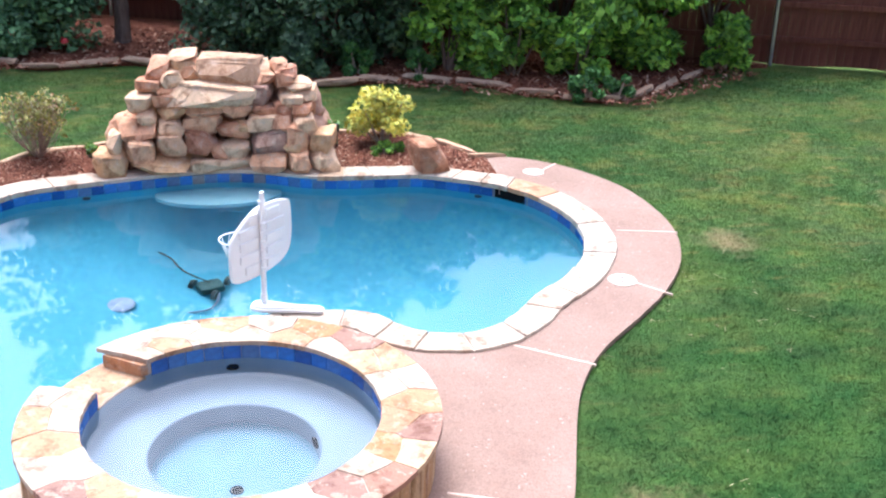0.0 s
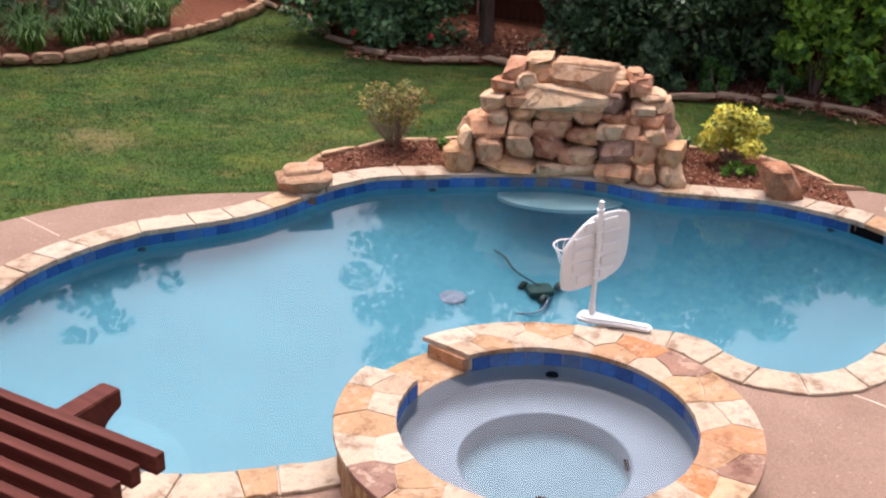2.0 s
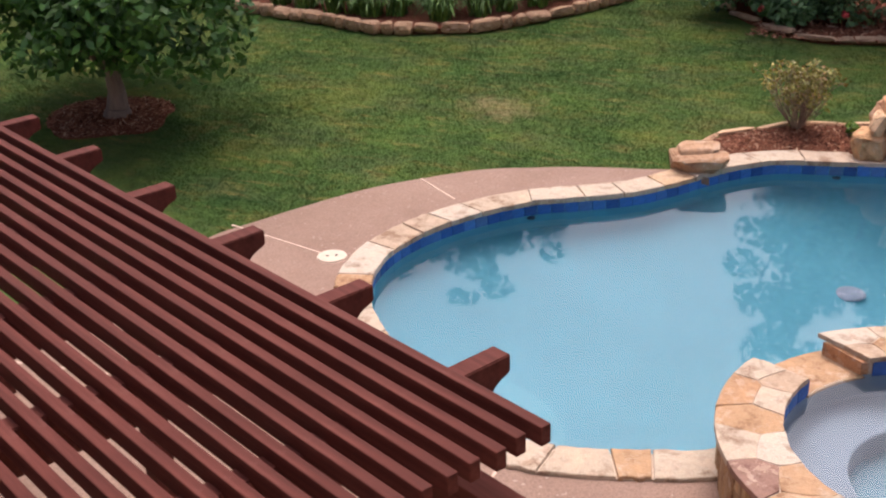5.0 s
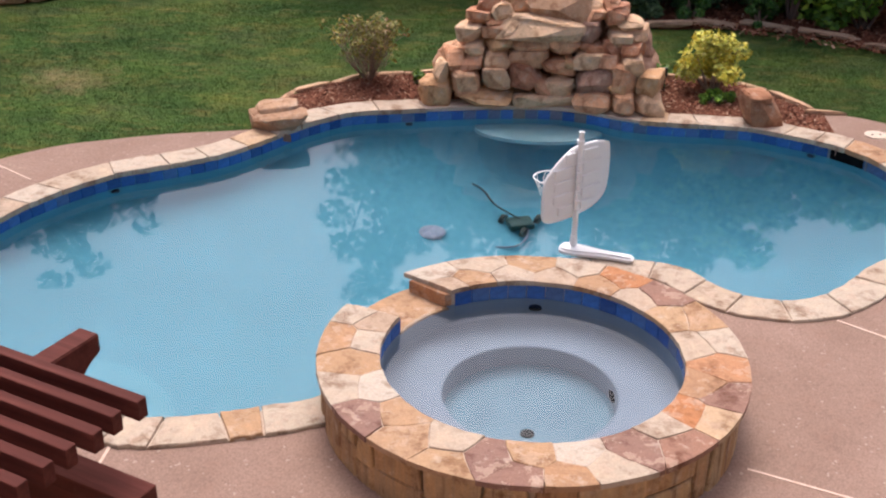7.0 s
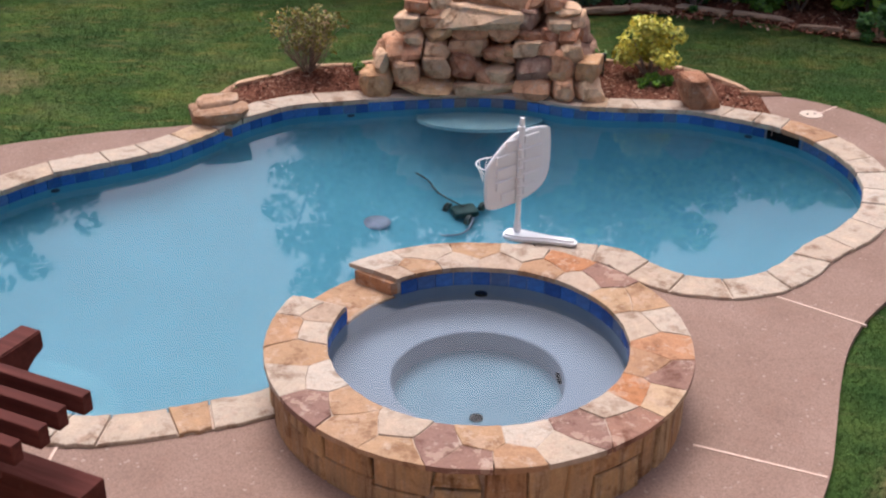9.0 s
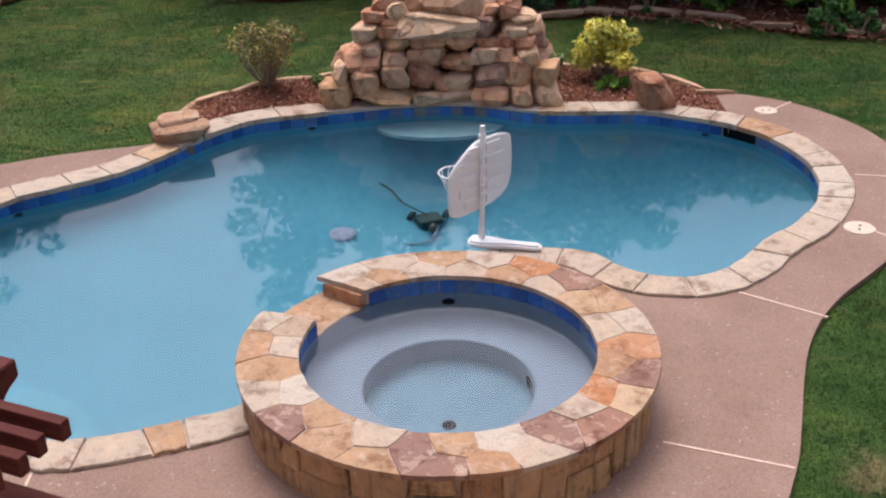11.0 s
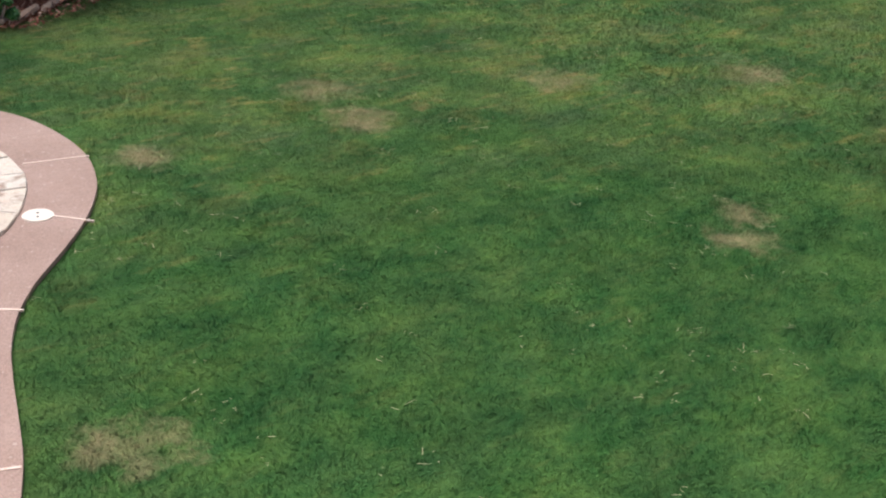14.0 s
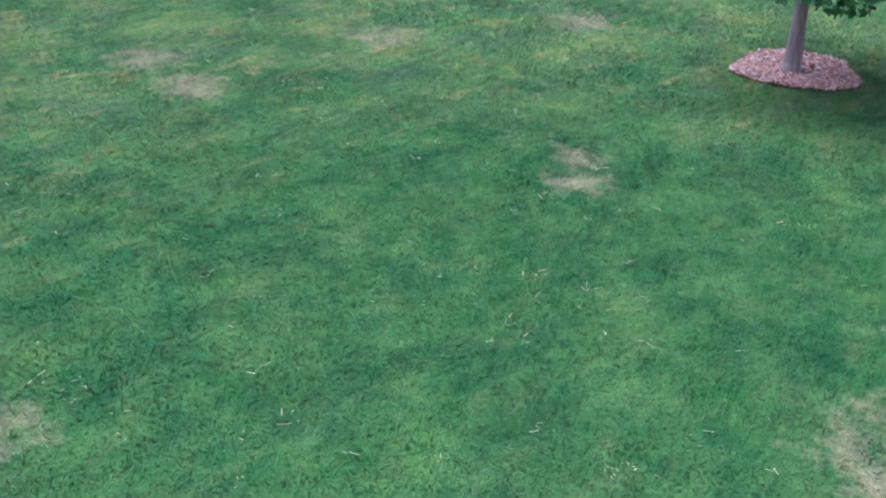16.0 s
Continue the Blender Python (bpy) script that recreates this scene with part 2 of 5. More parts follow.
n = Nodes("red_mulch", 0.95, 0.1).world_place()
c = n.ramp(n.noise(28, 5, 0.8), (0.28, (0.05, 0.016, 0.010)), (0.5, (0.17, 0.060, 0.035)), (0.72, (0.32, 0.15, 0.09)))
MULCH = n.color(c).bump(n.cells(45), 0.9, 0.03).mat
n = Nodes("faded_chips", 0.95, 0.1)
CHIPS_FADED = n.color(n.ramp(n.island(), (0, (0.20, 0.09, 0.06)), (0.5, (0.38, 0.20, 0.145)), (0.85, (0.48, 0.30, 0.23)), (1, (0.6, 0.44, 0.36)))).mat
n = Nodes("straw", 0.9, 0.1)
STRAW = n.color(n.ramp(n.island(), (0, (0.22, 0.19, 0.10)), (1, (0.40, 0.35, 0.20)))).mat
n = Nodes("mulch_chips", 0.95, 0.1)
CHIPS = n.color(n.ramp(n.island(), (0, (0.06, 0.02, 0.013)), (0.5, (0.20, 0.075, 0.045)), (0.85, (0.33, 0.16, 0.10)), (1, (0.5, 0.34, 0.24)))).mat


def make_leaf(name, *stops, rough=0.5):
    n = Nodes(name, rough, 0.35)
    c = n.ramp(n.island(), *[(i / (len(stops) - 1), s) for i, s in enumerate(stops)])
    c = n.mix(1.0, c, n.ramp(n.noise(2.2, 3, 0.6), (0.34, (0.55, 0.58, 0.6)), (0.52, (1, 1, 1)), (0.68, (1.35, 1.3, 1.1))), "MULTIPLY")
    return n.color(c).mat


LEAF_DARK = make_leaf("dark_leaf", (0.016, 0.042, 0.018), (0.036, 0.080, 0.032), (0.070, 0.128, 0.055), (0.098, 0.165, 0.080), rough=0.55)
LEAF_ROSE = make_leaf("rose_leaf", (0.030, 0.075, 0.030), (0.070, 0.155, 0.060), (0.130, 0.250, 0.100), (0.180, 0.310, 0.150), rough=0.5)
LEAF_BRIGHT = make_leaf("bright_leaf", (0.030, 0.085, 0.011), (0.090, 0.220, 0.022), (0.210, 0.400, 0.040), (0.340, 0.540, 0.070))
LEAF_MID = make_leaf("mid_leaf", (0.028, 0.084, 0.018), (0.056, 0.154, 0.029), (0.105, 0.224, 0.046))
LEAF_YELLOW = make_leaf("yellow_leaf", (0.468, 0.406, 0.050), (0.780, 0.644, 0.077), (0.800, 0.800, 0.143), (0.343, 0.374, 0.055))
LEAF_OLIVE = make_leaf("olive_leaf", (0.15, 0.15, 0.04), (0.26, 0.25, 0.05), (0.40, 0.33, 0.06), (0.338, 0.156, 0.088))
LEAF_LILY = make_leaf("lily_leaf", (0.05, 0.125, 0.02), (0.10, 0.21, 0.035), (0.17, 0.30, 0.06))
PETAL_RED = make_leaf("red_petal", (0.55, 0.05, 0.06), (0.65, 0.12, 0.12))
PETAL_GOLD = make_leaf("golden_petal", (0.75, 0.36, 0.04), (0.8, 0.5, 0.08))
n = Nodes("bark", 0.9, 0.2)
BARK = n.color(n.ramp(n.noise(6, 6, 0.7, (1, 1, 0.2)), (0.3, (0.055, 0.038, 0.03)), (0.7, (0.19, 0.145, 0.12)))).bump(n.noise(18, 6, 0.7, (1, 1, 0.15)), 0.8, 0.03).mat
n = Nodes("pale_bark", 0.9, 0.2)
BARK_PALE = n.color(n.ramp(n.noise(6, 6, 0.7, (1, 1, 0.2)), (0.3, (0.13, 0.095, 0.08)), (0.7, (0.31, 0.235, 0.20)))).bump(n.noise(18, 6, 0.7, (1, 1, 0.15)), 0.7, 0.02).mat
n = Nodes("twig", 0.9, 0.2)
TWIG = n.color(n.ramp(n.noise(12, 3), (0.3, (0.22, 0.155, 0.125)), (0.7, (0.40, 0.30, 0.25)))).mat

n = Nodes("red_stained_wood", 0.75, 0.15)
c = n.ramp(n.noise(3.5, 6, 0.65, (0.4, 6, 6)), (0.3, (0.066, 0.016, 0.012)), (0.55, (0.104, 0.027, 0.020)), (0.75, (0.145, 0.044, 0.034)))
c = n.mix(0.5, c, n.ramp(n.random(), (0, (0.75, 0.72, 0.72)), (0.7, (1.05,) * 3), (1, (0.95, 1.05, 1.1))), "MULTIPLY")
c = n.mix(n.ramp(n.noise(5, 6, 0.7), (0.6, (0, 0, 0)), (0.78, (0.3,) * 3)), c, (0.22, 0.11, 0.09))
STAIN = n.color(c).bump(n.noise(10, 6, 0.6, (0.3, 8, 8)), 0.35, 0.004).mat
n = Nodes("screw_head", 0.5)
SCREW = n.color((0.03, 0.012, 0.01)).mat
n = Nodes("red_fence_board", 0.85, 0.2)
c = n.ramp(n.noise(4, 6, 0.7, (5, 5, 0.5)), (0.3, (0.085, 0.026, 0.018)), (0.7, (0.17, 0.062, 0.042)))
FENCE = n.color(n.mix(0.6, c, n.ramp(n.random(), (0, (0.7,) * 3), (1, (1.2,) * 3)), "MULTIPLY")).bump(n.noise(14, 5, 0.6, (6, 6, 0.3)), 0.5, 0.006).mat
n = Nodes("galvanised_steel", 0.4, 0.5, 0.9)
STEEL = n.color(n.ramp(n.noise(18, 4), (0.3, (0.42, 0.43, 0.44)), (0.7, (0.6, 0.61, 0.62)))).mat
n = Nodes("white_plastic", 0.35, 0.5)
WHITE = n.color(n.ramp(n.noise(5, 5), (0.3, (0.86, 0.86, 0.87)), (0.7, (0.90, 0.90, 0.90)))).mat
n = Nodes("lid_plastic", 0.5, 0.4)
LID = n.color(n.ramp(n.noise(9, 5), (0.3, (0.54, 0.43, 0.34)), (0.7, (0.64, 0.52, 0.42)))).mat
n = Nodes("black_plastic", 0.45, 0.4)
BLACK = n.color(n.ramp(n.noise(12, 4), (0.3, (0.012, 0.016, 0.016)), (0.7, (0.03, 0.036, 0.036)))).mat
n = Nodes("dark_green_plastic", 0.5, 0.4)
CLEANER = n.color(n.ramp(n.noise(12, 4), (0.3, (0.006, 0.03, 0.03)), (0.7, (0.015, 0.06, 0.06)))).mat
n = Nodes("grey_plastic", 0.5, 0.4)
GREY = n.color(n.ramp(n.noise(8, 4), (0.3, (0.10, 0.12, 0.17)), (0.7, (0.16, 0.18, 0.24)))).mat
n = Nodes("drain_plastic", 0.8, 0.2)
DRAIN = n.color(n.ramp(n.noise(8, 4), (0.3, (0.20, 0.22, 0.30)), (0.7, (0.28, 0.29, 0.37)))).mat
# Near-black for the skimmer's painted shade and the spa's dark fittings.
n = Nodes("shade_and_fitting_dark", 0.95, 0.05)
SHADE_AND_FITTING = n.color(n.ramp(n.noise(8, 4), (0.3, (0.004, 0.005, 0.006)), (0.7, (0.010, 0.011, 0.012)))).mat
# Pale so that the unseen wall throws fill light on south-facing surfaces.
n = Nodes("pale_bounce_wall", 0.9, 0.2).world_place()
HOUSE = n.color(n.ramp(n.noise(3, 6), (0.3, (0.52, 0.44, 0.36)), (0.7, (0.66, 0.58, 0.49)))).mat


# ---- building helpers ----
def part(name, bm, material, parent=None, label="", smooth=False):
    """Links a bmesh as one mesh object, under a thing or a part where one is given."""
    mesh = bpy.data.meshes.new(name)
    bm.to_mesh(mesh)
    bm.free()
    return placed(name, mesh, material, parent, label, smooth)


def placed(name, mesh, material, parent=None, label="", smooth=False):
    if material and not mesh.materials:
        mesh.materials.append(material)
    if smooth:
        mesh.polygons.foreach_set("use_smooth", [True] * len(mesh.polygons))
    ob = new(name, mesh)
    if parent:
        ob.parent = parent
    if label:
        tagged(ob, label)
    return ob


def raw(name, verts, faces, material, parent=None, label="", smooth=False):
    mesh = bpy.data.meshes.new(name)
    mesh.from_pydata([tuple(v) for v in verts], [], faces)
    mesh.update()
    return placed(name, mesh, material, parent, label, smooth)


def bulk(name, verts, sides, material, parent=None):
    """A mesh of very many loose faces with the same number of sides, from an array."""
    mesh = bpy.data.meshes.new(name)
    count = len(verts)
    mesh.vertices.add(count)
    mesh.vertices.foreach_set("co", np.ascontiguousarray(verts, dtype=np.float32).ravel())
    mesh.loops.add(count)
    mesh.loops.foreach_set("vertex_index", np.arange(count, dtype=np.int32))
    mesh.polygons.add(count // sides)
    mesh.polygons.foreach_set("loop_start", np.arange(0, count, sides, dtype=np.int32))
    mesh.polygons.foreach_set("loop_total", np.full(count // sides, sides, dtype=np.int32))
    mesh.update(calc_edges=True)
    mesh.materials.append(material)
    ob = new(name, mesh)
    if parent:
        ob.parent = parent
    return ob


def empty(name, x=0, y=0, z=0):
    ob = new(name)
    ob.location = (x, y, z)
    return ob


def box(bm, m, sx, sy, sz, bevel=0.0):
    """A box of that size about the pose m, with bevelled edges."""
    made = bmesh.ops.create_cube(bm, size=1.0, matrix=m @ Matrix.Diagonal((sx, sy, sz, 1)))
    if bevel:
        edges = list({e for v in made["verts"] for e in v.link_edges})
        bmesh.ops.bevel(bm, geom=edges, offset=bevel, segments=2, affect="EDGES", profile=0.6)
    return bm


def rod(bm, a, b, r0, r1, sides=10):
    a, b = Vector(a), Vector(b)
    turn = (b - a).to_track_quat("Z", "Y").to_matrix().to_4x4()
    bmesh.ops.create_cone(bm, cap_ends=True, segments=sides, radius1=r0, radius2=r1, depth=(b - a).length, matrix=Matrix.Translation((a + b) / 2) @ turn)
    return bm


def tube(name, points, radius, material, parent=None, label=""):
    """A smooth tube along points."""
    curve = bpy.data.curves.new(name, "CURVE")
    curve.dimensions, curve.bevel_depth, curve.bevel_resolution, curve.resolution_u = "3D", radius, 3, 8
    s = curve.splines.new("NURBS")
    s.points.add(len(points) - 1)
    for p, co in zip(s.points, points):
        p.co = (*co, 1)
    s.use_endpoint_u, s.order_u = True, 3
    curve.materials.append(material)
    ob = new(name, curve)
    if parent:
        ob.parent = parent
    if label:
        tagged(ob, label)
    return ob


def spline(points, closed=True, steps=8):
    """Points along a Catmull-Rom curve through the given plan points."""
    p = np.array(points, float)
    count, out = len(p), []
    for i in range(count if closed else count - 1):
        if closed:
            a, b, c, d = (p[(i + k) % count] for k in (-1, 0, 1, 2))
        else:
            a, b, c, d = (p[min(max(i + k, 0), count - 1)] for k in (-1, 0, 1, 2))
        for s in range(steps):
            t = s / steps
            out.append(0.5 * (2 * b + (c - a) * t + (2 * a - 5 * b + 4 * c - d) * t**2 + (3 * b - a - 3 * c + d) * t**3))
    if not closed:
        out.append(p[-1])
    return np.array(out)


class Line:
    """A plan curve walked by its length; the side is to the left of the way."""

    def __init__(self, points, closed):
        p = np.array(points, float)
        if closed:
            p = np.vstack([p, p[:1]])
        self.p = p
        self.s = np.r_[0, np.cumsum(np.linalg.norm(np.diff(p, axis=0), axis=1))]
        self.length = self.s[-1]
        self.closed = closed

    def at(self, s, side=0.0):
        if self.closed:
            s = s % self.length
        q = np.array([np.interp(s, self.s, self.p[:, k]) for k in (0, 1)])
        e = 0.06
        a = np.array([np.interp((s - e) % self.length if self.closed else max(s - e, 0), self.s, self.p[:, k]) for k in (0, 1)])
        b = np.array([np.interp((s + e) % self.length if self.closed else min(s + e, self.length), self.s, self.p[:, k]) for k in (0, 1)])
        d = (b - a) / max(np.linalg.norm(b - a), 1e-9)
        return q + side * np.array([-d[1], d[0]]), np.arctan2(d[1], d[0])

    def near(self, x, y):
        return self.s[int(np.argmin(np.hypot(self.p[:, 0] - x, self.p[:, 1] - y)))]


def inside(x, y, poly):
    """Which of the points lie in the polygon."""
    x, y = np.asarray(x, float), np.asarray(y, float)
    hit = np.zeros(x.shape, bool)
    j = len(poly) - 1
    for i in range(len(poly)):
        (xi, yi), (xj, yj) = poly[i], poly[j]
        hit ^= ((yi > y) != (yj > y)) & (x < (xj - xi) * (y - yi) / (yj - yi + 1e-12) + xi)
        j = i
    return hit


def plate(name, outline, holes, z, material, depth=0.0, extra=(), parent=None):
    """A flat sheet over a plan outline with holes, and a skirt down its outer edge."""
    pts, edges = [], []
    for loop in [outline, *holes]:
        k = len(pts)
        pts += [Vector((float(a), float(b))) for a, b in loop]
        edges += [(k + i, k + (i + 1) % len(loop)) for i in range(len(loop))]
    pts += [Vector((float(a), float(b))) for a, b in extra]
    vs, es, fs, *_ = delaunay_2d_cdt(pts, edges, [], 0, 1e-5)
    keep = []
    for f in fs:
        cx, cy = sum(vs[i].x for i in f) / len(f), sum(vs[i].y for i in f) / len(f)
        if inside(cx, cy, outline) and not any(inside(cx, cy, h) for h in holes):
            keep.append(list(f))
    verts = [(v.x, v.y, z(v.x, v.y) if callable(z) else z) for v in vs]
    if depth:
        k = len(verts)
        for a, b in outline:
            verts += [(a, b, z), (a, b, z - depth)]
        m = len(outline)
        for i in range(m):
            (a, b), (c, d) = outline[i], outline[(i + 1) % m]
            if not any(inside((a + c) / 2, (b + d) / 2, h) for h in holes):
                keep.append([k + 2 * i, k + 2 * i + 1, k + 2 * ((i + 1) % m) + 1, k + 2 * ((i + 1) % m)])
    ob = raw(name, verts, keep, material, parent)
    bm = bmesh.new()
    bm.from_mesh(ob.data)
    loose = [v for v in bm.verts if not v.link_faces]
    bmesh.ops.delete(bm, geom=loose, context="VERTS")
    for f in bm.faces:
        if abs(f.normal.z) > 0.3 and f.normal.z < 0:
            f.normal_flip()
    bm.to_mesh(ob.data)
    bm.free()
    return ob


def slab_mesh(loop, z0, z1, bevel=0.008, top=None):
    """A flagstone: a prism over a plan loop with a worn top edge. top: its height at (x, y), where it slopes."""
    c = np.mean(loop, axis=0)
    bm = bmesh.new()
    k = len(loop)
    lift = (lambda q: top(*q)) if top else (lambda q: 0.0)
    r0 = [bm.verts.new((*q, z0 + lift(q))) for q in loop]
    r1 = [bm.verts.new((*q, z1 - bevel + lift(q))) for q in loop]
    r2 = [bm.verts.new((*(q + (c - q) / max(np.linalg.norm(c - q), 1e-6) * bevel), z1 + lift(q) + random.uniform(-0.002, 0.002))) for q in loop]
    for a, b in ((r0, r1), (r1, r2)):
        for i in range(k):
            bm.faces.new((a[i], a[(i + 1) % k], b[(i + 1) % k], b[i]))
    mid = bm.verts.new((*c, z1 + lift(c) + 0.003))
    for i in range(k):
        bm.faces.new((r2[i], r2[(i + 1) % k], mid))
    bmesh.ops.recalc_face_normals(bm, faces=bm.faces)
    return bm


def rock_mesh(sx, sy, sz, seed, boxy=0.42, cuts=9, detail=3):
    """A quarried rock: a block cut by random planes, with bedding layers and a rough, chipped skin."""
    rnd = random.Random(seed)
    bm = bmesh.new()
    bmesh.ops.create_icosphere(bm, subdivisions=detail, radius=1.0)
    planes = []
    for _ in range(cuts + 7):
        d = Vector((rnd.gauss(0, 1), rnd.gauss(0, 1), rnd.gauss(0, 1))).normalized()
        planes.append((d, rnd.uniform(0.84, 1.22)))
    off = Vector((rnd.uniform(0, 50), rnd.uniform(0, 50), rnd.uniform(0, 50)))
    for v in bm.verts:
        p = Vector([math.copysign(abs(a) ** boxy, a) for a in v.co])
        for d, far in planes:
            over = p.dot(d) - far
            if over > 0:
                p -= d * over
        q = Vector((p.x * sx, p.y * sy, p.z * sz)) * 3.0
        bed = math.floor(2.5 * noise.noise(Vector((q.x * 0.5, q.y * 0.5, q.z * 3.0)) + off)) / 2.5
        p *= 1.05 + 0.03 * noise.noise(p * 1.3 + off) + 0.028 * noise.noise(q * 2.2 + off) + 0.018 * noise.noise(q * 7.0 + off)
        p.x, p.y = p.x * (1 + 0.07 * bed), p.y * (1 + 0.10 * bed)
        v.co = Vector((p.x * sx / 2, p.y * sy / 2, p.z * sz / 2))
    return bm


def leaves(centres, radii, count, size, seed, shape=1.6, shell=0.45, flat=0.5):
    """Leaf quads strewn through and over ellipsoids, as an array of corners."""
    rng = np.random.default_rng(seed)
    centres, radii = np.array(centres, float), np.array(radii, float)
    pick = rng.choice(len(centres), count, p=(w := radii.prod(1) ** (2 / 3)) / w.sum())
    d = rng.normal(size=(count, 3))
    d /= np.linalg.norm(d, axis=1)[:, None]
    far = shell + (1.05 - shell) * rng.random(count) ** 0.6
    p = centres[pick] + d * far[:, None] * radii[pick]
    nrm = d * (1 - flat) + rng.normal(size=(count, 3)) * 0.5 + np.array([0, 0, flat])
    nrm /= np.linalg.norm(nrm, axis=1)[:, None]
    a = np.cross(nrm, rng.normal(size=(count, 3)))
    a /= np.linalg.norm(a, axis=1)[:, None]
    b = np.cross(nrm, a)
    s = size * rng.uniform(0.55, 1.3, count)[:, None]
    tip = p + a * s * shape * 0.5
    tail = p - a * s * shape * 0.5
    return np.stack([tail, p + b * s * 0.42 - nrm * s * 0.1, tip, p - b * s * 0.42 - nrm * s * 0.1], 1).reshape(-1, 3)


# ---- plan of the pool, clockwise from its shallow end ----
POOL = spline([
    (-5.16, 1.22), (-5.33, 1.65), (-5.37, 2.18), (-5.24, 2.74), (-4.96, 3.29), (-4.56, 3.80), (-4.05, 4.14), (-3.58, 4.50), (-3.24, 4.95), (-3.02, 5.30),
    (-2.75, 5.66), (-2.35, 6.01), (-1.7, 6.20), (-0.9, 6.40), (-0.1, 6.51), (0.45, 6.42), (0.95, 6.20), (1.45, 6.12), (2.3, 6.10), (2.8, 5.90),
    (3.3, 5.60), (3.65, 5.2), (3.88, 4.6), (3.91, 3.95), (3.72, 3.35), (3.40, 2.87), (3.02, 2.52), (2.72, 2.14), (2.42, 1.87), (2.10, 1.78),
    (1.76, 1.84), (1.52, 2.02), (1.30, 2.28), (0.95, 2.40), (0.5, 2.42), (0.12, 2.2), (-0.05, 1.75), (-0.35, 1.42), (-0.75, 1.24), (-1.42, 0.45), (-1.49, -0.08), (-1.95, -0.33), (-2.45, -0.51), (-2.95, -0.56),
    (-3.5, -0.33), (-4.13, 0.09), (-4.68, 0.58), (-4.98, 0.92)])
EDGE = Line(POOL, True)
RAMP, SPA_END = EDGE.near(-0.05, 1.75), EDGE.near(-1.49, -0.08)
ROCKS_FROM, ROCKS_TO = EDGE.near(-1.7, 6.20), EDGE.near(1.3, 6.13)
WATER_Z, SPA_TOP, SPA_WATER = -0.13, 0.45, 0.30
GRASS_Z = -0.04

RIGHT_EDGE = spline([(3.3, 6.73), (3.75, 6.64), (4.2, 6.34), (4.55, 5.93), (4.84, 5.36), (4.97, 4.7), (4.98, 4.1), (4.87, 3.55), (4.66, 3.03),
                     (4.3, 2.47), (3.87, 1.97), (3.42, 1.49), (3.12, 1.08), (2.9, 0.65), (2.74, 0.2), (2.57, -0.37), (2.42, -0.85), (2.2, -1.38), (1.95, -2.1), (1.8, -3.2)], False, 5)
LEFT_EDGE = spline([(-7.85, -3.0), (-7.6, 0.0), (-7.34, 1.6), (-7.10, 2.22), (-6.77, 2.92), (-6.42, 3.53), (-6.01, 4.02), (-5.47, 4.54), (-4.90, 4.83), (-4.32, 5.07), (-3.73, 5.23), (-3.40, 5.34)], False, 5)
DECK = [*RIGHT_EDGE, (1.8, -8.2), (-8.2, -8.2), *LEFT_EDGE, (-2.95, 5.2), (-2.0, 5.9), (0.0, 6.2), (1.5, 5.9), (2.8, 5.75), (3.28, 5.55)]
FAR_EDGE = spline([(-14, 19), (-9.5, 17.5), (-6.0, 15.2), (-4.4, 12.9), (-3.58, 12.05), (-3.08, 11.76), (-2.61, 11.71), (-1.42, 11.88), (0.2, 11.0), (1.45, 10.4), (2.4, 10.48), (3.35, 10.42),
                   (4.05, 10.1), (4.6, 9.63), (5.33, 9.25), (5.9, 9.12), (6.5, 9.4), (7.35, 10.1), (8.3, 10.92)], False, 6)
ISLAND_EDGE = spline([(-14.5, 11.3), (-13.2, 10.68), (-12.3, 10.45), (-11.13, 10.24), (-9.95, 9.98), (-9.0, 10.22), (-8.2, 10.7), (-7.54, 11.63), (-6.91, 12.85), (-6.53, 14.08), (-6.6, 15.5), (-9.5, 16.8)], False, 6)
BED_LEFT = spline([(-3.30, 5.65), (-3.32, 6.25), (-3.06, 6.80), (-2.67, 7.17), (-2.22, 7.46), (-1.42, 7.72), (0, 8.0), (1.3, 7.9), (2.35, 7.72), (2.8, 7.32), (3.34, 6.70)], False, 5)
FENCE_A, FENCE_B = (-22.0, 23.05), (45.0, -2.42)

SPA_HOLE = [(1.2 * math.cos(a), 1.2 * math.sin(a)) for a in np.linspace(0, 2 * math.pi, 40, endpoint=False)]
OUTER = [EDGE.at(s, 0.30)[0] for s in np.linspace(0, EDGE.length, 220, endpoint=False)]

# ---- ground, deck, beds ----
ground = plate("ground", [(-400, -400), (400, -400), (400, 400), (-400, 400)], [POOL[::2], SPA_HOLE], GRASS_Z - 0.015, GROUND, extra=[(x, y) for x in range(-30, 31, 6) for y in range(-30, 31, 6)])
tagged(ground, "patchy green lawn with dry yellow spots", "lawn", kind="structure")
deck = plate("pavement", DECK, [POOL, SPA_HOLE], 0.0, CONCRETE, 0.09)
tagged(deck, "pinkish exposed aggregate concrete pool deck", "pool deck", kind="structure")
